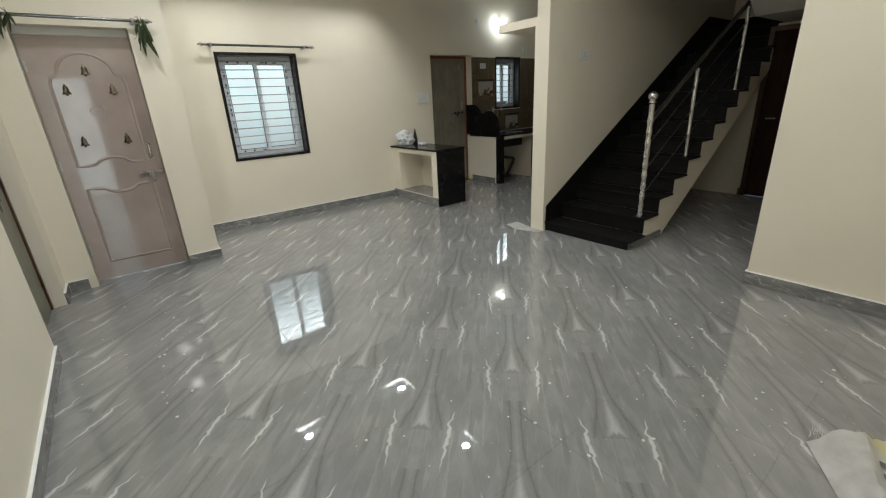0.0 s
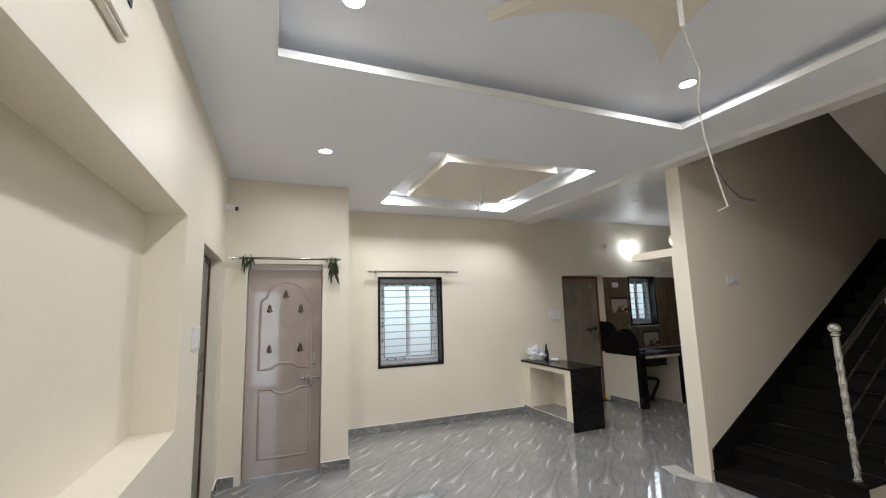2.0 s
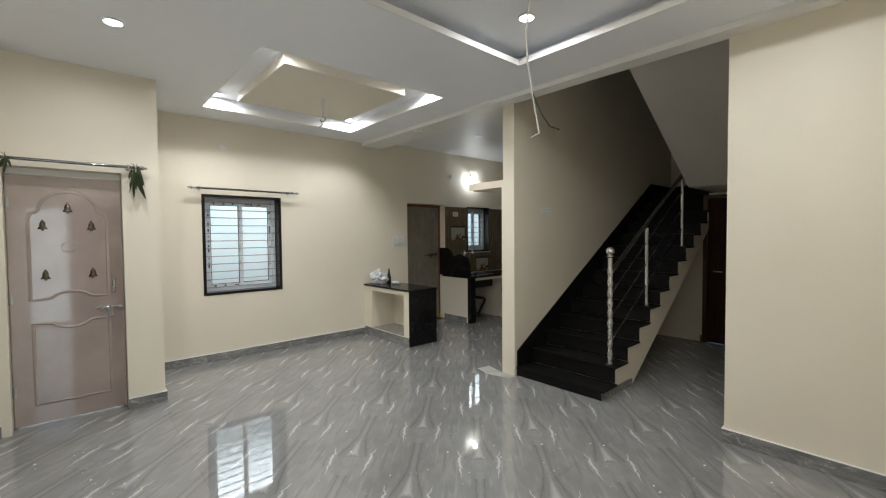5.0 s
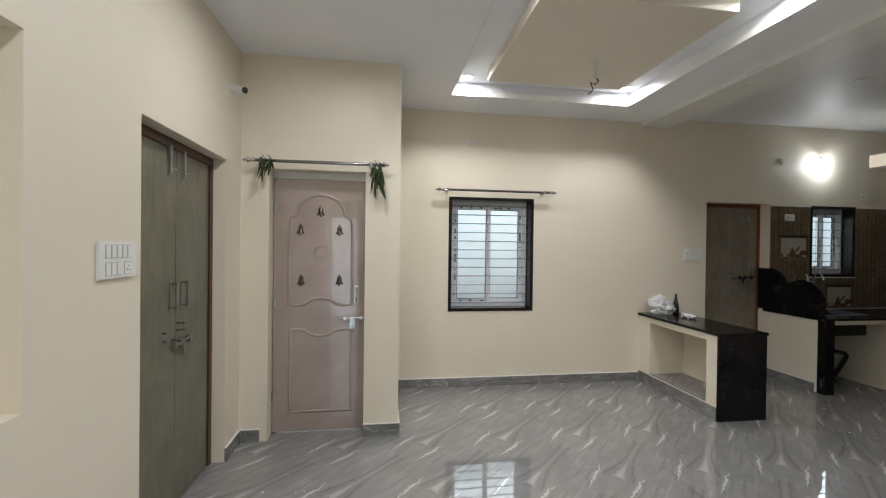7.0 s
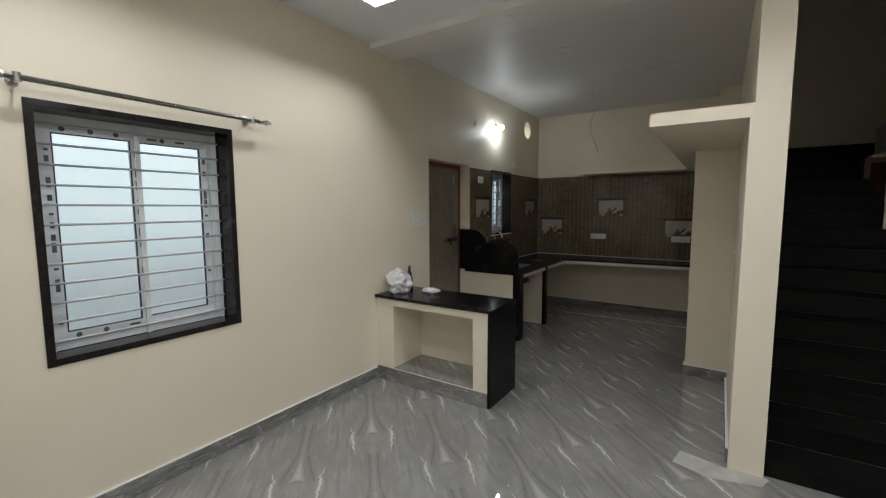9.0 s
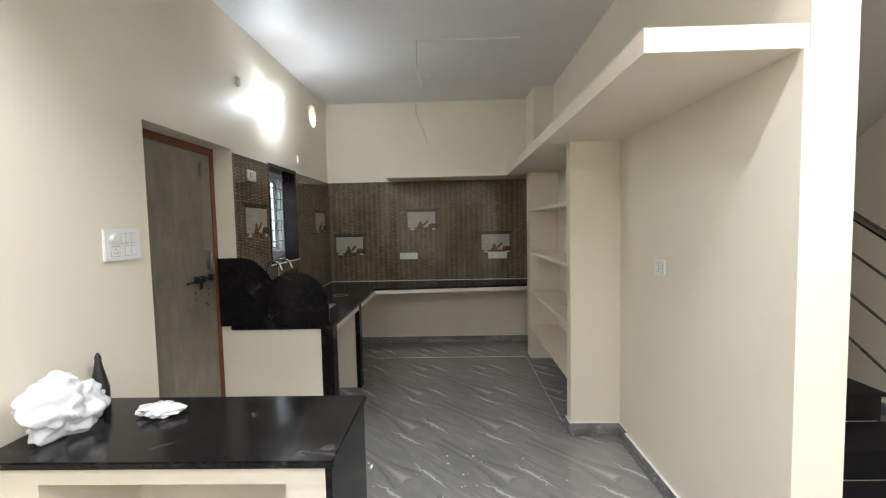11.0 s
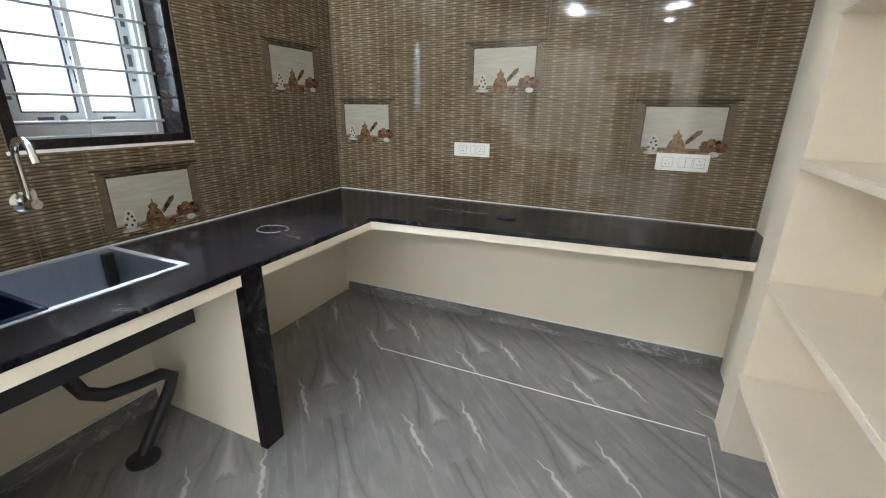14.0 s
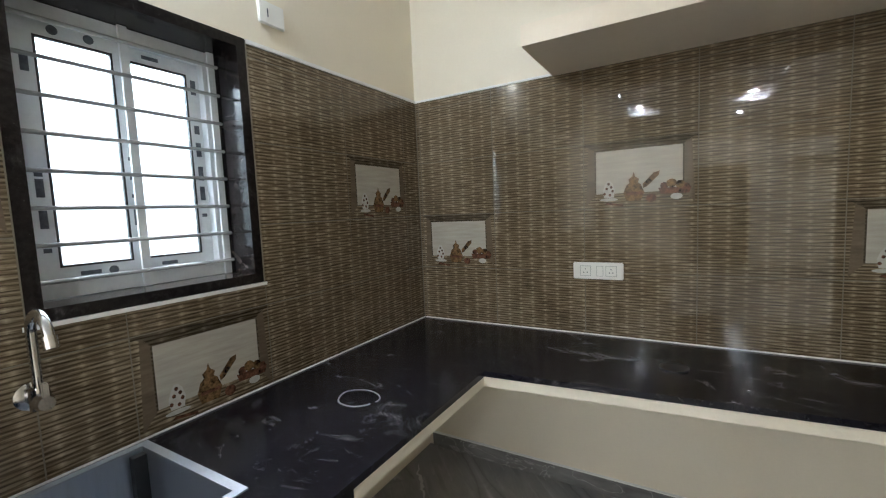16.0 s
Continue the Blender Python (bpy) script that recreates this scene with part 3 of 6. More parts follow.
def structure(name, bm, material, label, category):
    return tagged(new(name, mesh_of(name, bm, material)), label, category, kind="structure")


def thing(name, label, category, at=(0, 0, 0), group="", kind=""):
    ob = new(name)
    ob.location = at
    ob.empty_display_size = 0.05
    return tagged(ob, label, category, group, kind)


def solo(name, bm, material, label, category, group="", smooth=False):
    return tagged(new(name, mesh_of(name, bm, material, smooth)), label, category, group)


def part(name, bm, material, parent, label="", smooth=False):
    """A mesh under a thing; its points are given in the world."""
    ob = new(name, mesh_of(name, bm, material, smooth))
    ob.parent = parent
    root = parent
    while root.parent:
        root = root.parent
    if parent is root:
        ob.matrix_parent_inverse = Matrix.Translation(root.location).inverted()
    return tagged(ob, label)

# ---- floor, walls, ceilings ----
floor = structure("floor", carved([((-0.25, 0.2, -0.12), (6.3, 9.7, -0.0016))]), FLOOR_GROUT, "grey marble-look tiled floor with pale joints", "floor")

W = 0.23                                     # wall thickness
WIN1 = (2.245, 3.197, 0.815, 2.054)          # y0, y1, z0, z1
WIN2 = (6.745, 7.397, 1.197, 2.07)
KDOOR = (5.33, 6.185, 0.0, 2.08)
VENT_Y, VENT_Z, VENT_R = 7.99, 2.765, 0.125
TOP = 3.25


def west_cut(y0, y1, z0, z1):
    return ((-W - 0.01, y0, z0), (0.01, y1, z1))


wall_west = structure("wall_west", carved([((-W, 1.45, -0.05), (0, Y_NORTH + W, TOP))],
                      [west_cut(*WIN1), west_cut(*WIN2), west_cut(*KDOOR), west_cut(VENT_Y - 0.15, VENT_Y + 0.15, VENT_Z - 0.15, VENT_Z + 0.15)]),
                      CREAM, "cream painted plaster wall with two windows and a door", "wall")
DOOR1 = (0.676, 1.405, 0.0, 2.10)
structure("wall_entrance", carved([((0.85, 0.2, -0.05), (1.08, 1.68, TOP)), ((0.0, 1.45, -0.05), (0.86, 1.68, TOP))],
          [((0.8, DOOR1[0], DOOR1[2] - 0.06), (1.2, DOOR1[1], DOOR1[3]))]), CREAM, "cream plaster wall jutting forward round the entrance door", "wall")
CUP = (1.37, 2.40, 0.0, 2.10)
NICHE = (3.02, 4.86, 1.0, 2.16)
wall_south = structure("wall_south", carved([((1.08, 0.17, -0.05), (X_EAST + W, Y_SOUTH, TOP))],
                       [((CUP[0], 0.1, -0.06), (CUP[1], 0.6, CUP[3])), ((NICHE[0], 0.27, NICHE[2]), (NICHE[1], 0.6, NICHE[3]))]),
                       CREAM, "cream plaster wall with a long recessed niche", "wall")
STREET_DOOR = (0.50, 1.035, 2.10)
structure("wall_east", carved([((X_EAST, 0.2, -0.05), (X_EAST + W, Y_HALL + 0.2, TOP))], [((X_EAST - 0.1, STREET_DOOR[0], -0.06), (X_EAST + 0.5, STREET_DOOR[1], STREET_DOOR[2]))]), CREAM, "cream plaster wall with the open street doorway", "wall")
structure("wall_hall", carved([((X_PASS, Y_HALL, -0.05), (X_EAST, Y_HALL + 0.15, TOP)), ((X_PASS, Y_HALL + 0.14, -0.05), (X_PASS + 0.15, Y_PASS + 0.1, 6.0))]), CREAM, "cream plaster wall ending at the passage", "wall")
structure("wall_stair", carved([((2.72, Y_HALL, -0.05), (STAIR_L, 9.5, 6.0)), ((2.70, Y_HALL, -0.05), (2.725, 5.935, 2.052)), ((2.377, 6.10, -0.05), (2.725, 6.195, 2.052)), ((2.50, 8.0, -0.05), (2.725, 8.49, KCEIL))]),
          CREAM, "cream plaster wall between kitchen and stairs, with a pier", "wall")
structure("wall_north", carved([((-W, Y_NORTH, -0.05), (2.73, Y_NORTH + W, TOP))]), CREAM, "cream plaster end wall of the kitchen", "wall")
structure("wall_passage", carved([((STAIR_R - 0.012, Y_PASS, -0.05), (X_PASS + 0.15, Y_PASS + 0.12, 2.08)), ((STAIR_L, Y_PASS, -0.05), (STAIR_R, Y_PASS + 0.12, 1.62))], [((3.77, 7.5, -0.06), (4.68, 7.9, 2.05))]), CREAM, "cream wall under the stair landing", "wall")
# unseen upper storey, made tall so less light bounces down the stairs
structure("wall_stairwell", carved([((STAIR_L, 8.95, 1.9), (X_PASS + 0.15, 9.5, 6.0)), ((X_PASS, Y_PASS + 0.1, 1.9), (X_PASS + 0.15, 9.31, 6.0)), ((STAIR_L, Y_HALL, 2.99), (X_PASS, Y_HALL + 0.05, 6.0))]),
          CREAM, "dim cream walls of the upper stairwell", "wall")
structure("stairwell_ceiling", carved([((2.7, Y_HALL - 0.1, 6.0), (5.0, 9.5, 6.1))]), CEIL_WHITE, "white ceiling closing the unseen top of the stairwell", "ceiling")

T1 = (3.437, 5.62, 0.91, 3.96)     # x0, x1, y0, y1 of the trays in the ceiling
T2 = (0.485, 2.41, 2.17, 4.015)
ceiling = structure("ceiling", carved([((-0.05, 0.2, CEIL), (X_EAST + 0.1, 4.49, 3.24))],
                    [((T1[0], T1[2], 2.9), (T1[1], T1[3], 3.10)), ((T1[0] - 0.12, T1[2] - 0.12, 3.022), (T1[1] + 0.12, T1[3] + 0.12, 3.10)), ((T2[0], T2[2], 2.9), (T2[1], T2[3], 3.10))]), CEIL_WHITE,
                    "white plasterboard ceiling with two square recessed trays", "ceiling")
structure("beam", carved([((-0.05, 4.47, 2.925), (X_EAST + 0.05, 4.63, 3.24)), ((-0.05, 4.6, 2.925), (2.73, 4.84, 3.24))]), TRIM_WHITE, "white painted beam across the room", "beam")
structure("kitchen_ceiling", carved([((-0.05, 4.8, KCEIL), (2.73, Y_NORTH + 0.05, 3.24))]), GLOSS_WHITE, "glossy white painted kitchen ceiling", "ceiling")


def tray_trim(x0, x1, y0, y1, h):
    """White upright lip round a tray, standing clear of the recess behind it."""
    w = 0.012
    return carved([((x0, y0, CEIL - 0.002), (x1, y1, CEIL + h))], [((x0 + w, y0 + w, CEIL - 0.1), (x1 - w, y1 - w, CEIL + 0.3))])


structure("tray_trim_1", tray_trim(*T1, 0.045), TRIM_WHITE, "white lip round the large ceiling tray", "trim")
structure("tray_trim_2", tray_trim(*T2, 0.05), TRIM_WHITE, "white lip round the small ceiling tray", "trim")

# star panel in the large tray
SX, SY, SR = 4.595, 2.49, 0.59


def star_outline(r, bow, n=14):
    pts = []
    corners = [(-r, -r), (r, -r), (r, r), (-r, r)]
    for (ax, ay), (cx, cy) in zip(corners, corners[1:] + corners[:1]):
        for i in range(n):
            s = i / n
            x, y = ax + (cx - ax) * s, ay + (cy - ay) * s
            pull = bow * math.sin(math.pi * s) ** 0.9
            mx, my = (ax + cx) / 2, (ay + cy) / 2
            ln = math.hypot(mx, my)
            pts.append((SX + x - mx / ln * pull, SY + y - my / ln * pull))
    return pts


def star_bm():
    bm = bmesh.new()
    out = star_outline(SR, 0.25)
    low = [bm.verts.new((x, y, 3.02)) for x, y in out]
    high = [bm.verts.new((x, y, 3.085)) for x, y in out]
    c = bm.verts.new((SX, SY, 3.02))
    n = len(out)
    for i in range(n):
        bm.faces.new((c, low[(i + 1) % n], low[i]))
        bm.faces.new((low[i], low[(i + 1) % n], high[(i + 1) % n], high[i]))
    bm.faces.new(high[::-1])
    return bm


solo("ceiling_star_panel", star_bm(), PANEL_CREAM, "cream four-pointed plaster panel in the ceiling tray", "ceiling panel")
solo("star_hanger", box_bm((SX - 0.2, SY - 0.2, 3.083), (SX + 0.2, SY + 0.2, 3.099)), CEIL_WHITE, "white block holding the star panel", "ceiling panel")
solo("ceiling_square_panel", box_bm((0.78, 2.46, 3.01), (2.11, 3.74, 3.099), 0.003), PANEL_CREAM, "cream square plaster panel hung in the small tray", "ceiling panel")

# ---- lamps ----
def downlight():
    d = thing("downlight", "round white recessed ceiling downlight, lit", "ceiling light", group="ceiling downlights")
    part("rim", lathe(bmesh.new(), [(0.062, 0.0), (0.062, -0.006), (0.052, -0.008), (0.052, -0.002)], seg=28), TRIM_WHITE, d, smooth=True)
    part("diffuser", lathe(bmesh.new(), [(0.053, -0.003), (0.05, -0.007), (0.001, -0.008)], seg=28), LAMP_GLOW, d, "glowing white diffuser", smooth=True)
    return d


SPOTS = [(3.84, 1.26, 3.098), (3.82, 3.56, 3.098), (5.27, 3.54, 3.098), (5.26, 1.27, 3.098), (2.14, 1.31, CEIL - 0.001), (0.62, 2.30, 3.098), (0.62, 3.90, 3.098), (2.24, 3.90, 3.098), (2.24, 2.30, 3.098)]
first = downlight()
first.location = SPOTS[0]
for s in SPOTS[1:]:
    copy_thing(first, Matrix.Translation(s))
for i, (x, y, z) in enumerate(SPOTS):
    li = bpy.data.lights.new("downlight_glow", "AREA")
    li.shape, li.size = "DISK", 0.1
    li.energy = DOWNLIGHT_WATTS
    li.spread = radians(172)
    li.color = (0.97, 0.98, 1.0)
    o = new("downlight_glow", li)
    o.location = (x, y, z - 0.012)

lamp = thing("wall_bulb", "small lit bulb in a white wall holder", "wall lamp", (0.0, 6.86, 2.66))
part("back_plate", lathe(bmesh.new(), [(0.03, 0), (0.03, 0.006), (0.022, 0.01)], pose(0.0, 6.86, 2.66, 0, 90, 0)), PLATE, lamp, smooth=True)
part("holder", rod(bmesh.new(), (0.006, 6.86, 2.66), (0.055, 6.862, 2.645), 0.021, 16), PLATE, lamp, smooth=True)
bulb = bmesh.new()
rod(bulb, (0.05, 6.862, 2.646), (0.075, 6.863, 2.637), 0.019, 16)
ball(bulb, (0.098, 6.865, 2.628), 0.031, (1, 1, 1), 16)
part("bulb", bulb, TUBE_GLOW, lamp, "lit white bulb", smooth=True)
li = bpy.data.lights.new("wall_bulb_glow", "POINT")
li.energy, li.color, li.shadow_soft_size = KITCHEN_LAMP_WATTS, (0.86, 0.94, 1.0), 0.012
o = new("wall_bulb_glow", li)
o.location = (0.100, 6.866, 2.583)

# hazy bright air outside the openings
structure("backdrop", box_bm((-3.03, -4.0, -0.5), (-3.0, 14.0, 8.0)), OUTSIDE, "plain hazy daylight outside the windows", "backdrop")

# ---- round vent ----
def vent():
    v = thing("round_vent", "round hole through the wall, open to daylight", "vent", (0, VENT_Y, VENT_Z), kind="structure")
    bm = bmesh.new()
    n = 40
    ring = [(math.cos(k * math.tau / n), math.sin(k * math.tau / n)) for k in range(n)]
    sq = [(c / max(abs(c), abs(s)) * 0.151, s / max(abs(c), abs(s)) * 0.151) for c, s in ring]
    rows = []
    for x in (0.001, -W + 0.001):
        rows.append(([bm.verts.new((x, VENT_Y + c * VENT_R, VENT_Z + s * VENT_R)) for c, s in ring], [bm.verts.new((x, VENT_Y + c, VENT_Z + s)) for c, s in sq]))
    for k in range(n):
        j = (k + 1) % n
        bm.faces.new((rows[0][0][k], rows[0][0][j], rows[0][1][j], rows[0][1][k]))
        bm.faces.new((rows[0][0][k], rows[1][0][k], rows[1][0][j], rows[0][0][j]))
        bm.faces.new((rows[1][0][j], rows[1][0][k], rows[1][1][k], rows[1][1][j]))
    part("lining", bm, CREAM, v)


vent()

# ---- skirting ----
def skirt(name, a, b):
    bm = box_bm(a, (b[0], b[1], b[2] - 0.005), 0.002)
    bx(bm, (a[0], a[1], b[2] - 0.0049), b)
    for f in bm.faces:
        f.material_index = int(min(v.co.z for v in f.verts) > b[2] - 0.00495)
    structure(name, bm, [SKIRT_TILE, TRIM_WHITE], "grey marble-look tile skirting with a white top line", "skirting")


SK = 0.10
skirt("baseboard_west", (0.0, 1.695, 0), (0.014, 4.475, SK))
skirt("baseboard_jog", (0.02, 1.68, 0), (1.08, 1.694, SK))
skirt("baseboard_entrance", (1.08, 1.405, 0), (1.094, 1.694, SK))
skirt("baseboard_corner", (1.08, 0.486, 0), (1.094, 0.62, SK))
skirt("baseboard_south_1", (1.096, Y_SOUTH, 0), (1.37, Y_SOUTH + 0.014, SK))
skirt("baseboard_south_2", (2.40, Y_SOUTH, 0), (X_EAST, Y_SOUTH + 0.014, SK))
skirt("baseboard_east", (X_EAST - 0.014, 1.08, 0), (X_EAST, Y_HALL - 0.016, SK))
skirt("baseboard_hall", (X_PASS - 0.014, Y_HALL - 0.014, 0), (X_EAST, Y_HALL, SK))
skirt("baseboard_passage", (X_PASS - 0.014, Y_HALL + 0.002, 0), (X_PASS, Y_PASS, SK))
skirt("baseboard_kitchen_1", (2.686, 4.66, 0), (2.70, 5.935, SK))
skirt("baseboard_kitchen_6", (2.706, 5.94, 0), (2.72, 6.085, SK))
skirt("baseboard_kitchen_2", (2.363, 6.086, 0), (2.72, 6.10, SK))
skirt("baseboard_kitchen_3", (2.363, 6.102, 0), (2.377, 6.195, SK))
skirt("baseboard_kitchen_4", (2.706, 6.20, 0), (2.72, 7.80, SK + 0.12))
skirt("baseboard_kitchen_5", (0.03, Y_NORTH - 0.016, 0), (2.50, Y_NORTH, 0.088))
skirt("baseboard_kitchen_7", (0.0, 6.30, 0), (0.014, 7.0, 0.10))
skirt("baseboard_sink_wall", (0.0, 6.159, 0), (0.57, 6.169, SK))
skirt("baseboard_back", (STAIR_L + 0.9, Y_PASS - 0.014, 0), (3.74, Y_PASS, SK))

# ---- windows ----
def window(name, y0, y1, z0, z1, bars, label):
    w = thing(name, label, "window", (0, (y0 + y1) / 2, z0), kind="structure")
    g, deep = 0.034, -0.135
    surround = carved([((deep - 0.08, y0, z0), (0.006, y1, z1))], [((-0.4, y0 + g, z0 + g), (0.1, y1 - g, z1 - g))])
    part("granite_surround", surround, FRAME_GRANITE, w, "polished dark granite lining with a chipped edge")
    a0, a1, b0, b1 = y0 + g + 0.002, y1 - g - 0.002, z0 + g + 0.002, z1 - g - 0.002
    f = 0.042
    mid = (a0 + a1) / 2
    part("window_frame", carved([((deep - 0.06, a0, b0), (deep, a1, b1))], [((deep - 0.2, a0 + f, b0 + f), (deep + 0.1, a1 - f, b1 - f))]), UPVC, w, "white plastic frame under printed film")
    for n, (s0, s1, x) in enumerate(((a0 + f - 0.004, mid + 0.022, deep - 0.010), (mid - 0.022, a1 - f + 0.004, deep - 0.034))):
        sf = 0.048
        t0, t1 = b0 + f - 0.004, b1 - f + 0.004
        sash = part("sash", carved([((x - 0.022, s0, t0), (x, s1, t1))], [((x - 0.1, s0 + sf, t0 + sf), (x + 0.1, s1 - sf, t1 - sf))]), UPVC, w, "sliding sash with dark printed film")
        pane = part("pane", box_bm((x - 0.014, s0 + sf - 0.004, t0 + sf - 0.004), (x - 0.010, s1 - sf + 0.004, t1 - sf + 0.004)), GLASS, sash, "clear glass pane")
        pane.visible_shadow = False
        gasket = carved([((x - 0.009, s0 + sf - 0.002, t0 + sf - 0.002), (x + 0.0015, s1 - sf + 0.002, t1 - sf + 0.002))], [((x - 0.1, s0 + sf + 0.004, t0 + sf + 0.004), (x + 0.1, s1 - sf - 0.004, t1 - sf - 0.004))])
        part("gasket", gasket, BLACK_PLASTIC, sash, "black rubber gasket")
        # printed marks on the film
        marks = bmesh.new()
        rng = random.Random(n + int(y0 * 10))
        z = t0 + 0.09
        while z < t1 - 0.1:
            for yy in (s0 + sf / 2, s1 - sf / 2):
                ln = rng.choice((0.012, 0.03, 0.05))
                if rng.random() < 0.7:
                    bx(marks, (x + 0.0005, yy - 0.009, z), (x + 0.0012, yy + 0.009, z + ln))
            z += rng.uniform(0.05, 0.09)
        y = s0 + 0.09
        while y < s1 - 0.1:
            for zz in (t0 + sf / 2, t1 - sf / 2):
                if rng.random() < 0.75:
                    lathe(marks, [(0.013, 0), (0.013, 0.0008)], pose(x + 0.0005, y, zz, 0, 90, 0), 12) if rng.random() < 0.5 else bx(marks, (x + 0.0005, y, zz - 0.006), (x + 0.0012, y + 0.05, zz + 0.006))
            y += rng.uniform(0.07, 0.12)
        part("film_print", marks, DARK_PRINT, sash, "dark maker's marks printed on the film")
    xg = deep + 0.022
    for k in range(bars):
        z = b0 + 0.05 + (b1 - b0 - 0.1) * k / (bars - 1)
        part("grille_bar", rod(bmesh.new(), (xg, a0, z), (xg, a1, z), 0.0062, 10), GRILLE, w, smooth=True)
    for y in (a0 + 0.018, mid, a1 - 0.018):
        part("grille_upright", box_bm((xg - 0.016, y - 0.012, b0), (xg - 0.006, y + 0.012, b1)), UPVC, w)
    return w


window("window_1", *WIN1, 12, "two-pane sliding window with white grille bars and dark granite surround")
window("window_2", *WIN2, 8, "small kitchen sliding window with grille bars and granite surround")

# ---- curtain rods ----
def curtain_rod(p, q, out, label):
    """p, q: the ends of the rod; out: the way from the wall."""
    p, q, out = Vector(p), Vector(q), Vector(out)
    d = (q - p).normalized()
    c = thing("curtain_rod", label, "curtain rod", p, group="curtain rods")
    part("pole", rod(bmesh.new(), p, q, 0.0125, 16), RAIL_STEEL, c, smooth=True)
    for e, s in ((p, -1), (q, 1)):
        m = Matrix.Translation(e) @ (d * s).to_track_quat("Z", "Y").to_matrix().to_4x4()
        part("finial", lathe(bmesh.new(), [(0.014, -0.03), (0.018, -0.028), (0.018, -0.006), (0.012, 0), (0.012, 0.008), (0.02, 0.02), (0.022, 0.03), (0.014, 0.042), (0.009, 0.048), (0.013, 0.056), (0.004, 0.066), (0.001, 0.068)], m, 16), CHROME, c, smooth=True)
    for e, s in ((p, 1), (q, -1)):
        a = e + d * s * 0.07
        bm = bmesh.new()
        rod(bm, a, a - out * 0.08, 0.007, 10)
        rod(bm, a - out * 0.083, a - out * 0.076, 0.022, 16)
        rod(bm, a - Vector((0, 0, 0.018)), a + Vector((0, 0, 0.018)), 0.016, 14)
        part("bracket", bm, DULL_STEEL, c, smooth=True)
    return c


curtain_rod((0.083, 2.15, 2.118), (0.083, 3.36, 2.118), (1, 0, 0), "steel curtain rod with finials above the hall window")
curtain_rod((1.163, 0.57, 2.145), (1.163, 1.52, 2.145), (1, 0, 0), "steel curtain rod with finials above the entrance door")


def leaf_bunch(name, at, count, reach, spread, label, seed):
    rng = random.Random(seed)
    g = thing(name, label, "garland", at)
    stem = bmesh.new()
    at = Vector(at)
    for k in range(3):
        sweep(stem, [at + Vector((0, rng.uniform(-0.03, 0.03), 0.012)), at + Vector((0.01, rng.uniform(-spread, spread) * 0.5, -reach * 0.25)), at + Vector((0.015, rng.uniform(-spread, spread), -reach * 0.55))], 0.0022, 6, 0.6)
    part("stem", stem, LEAF, g)
    for k in range(count):
        bm = bmesh.new()
        ln, wd = rng.uniform(0.09, 0.16), rng.uniform(0.008, 0.013)
        n = 7
        rows = []
        for i in range(n):
            s = i / (n - 1)
            half = wd * math.sin(math.pi * min(1, s * 0.93 + 0.05)) ** 0.8
            z = -ln * s
            dip = 0.012 * math.sin(s * 2.2)
            rows.append([bm.verts.new((dip - 0.004, -half, z)), bm.verts.new((dip, 0, z)), bm.verts.new((dip - 0.004, half, z))])
        for ra, rb in zip(rows, rows[1:]):
            bm.faces.new((ra[0], ra[1], rb[1], rb[0]))
            bm.faces.new((ra[1], ra[2], rb[2], rb[1]))
        bmesh.ops.solidify(bm, geom=list(bm.faces), thickness=0.0008)
        m = pose(at.x + rng.uniform(0.0, 0.02), at.y + rng.uniform(-spread, spread) * 0.4, at.z - rng.uniform(0, reach * 0.5), rng.uniform(-26, 26), rng.uniform(-12, 10), rng.uniform(-70, 70))
        bm.transform(m)
        part("leaf", bm, LEAF, g)
    return g


leaf_bunch("leaf_garland", (1.185, 1.50, 2.165), 30, 0.30, 0.09, "bunch of drying green mango leaves tied to the rod", 3)
leaf_bunch("leaf_garland", (1.185, 0.68, 2.17), 9, 0.07, 0.14, "few drying green leaves tied to the rod", 5)

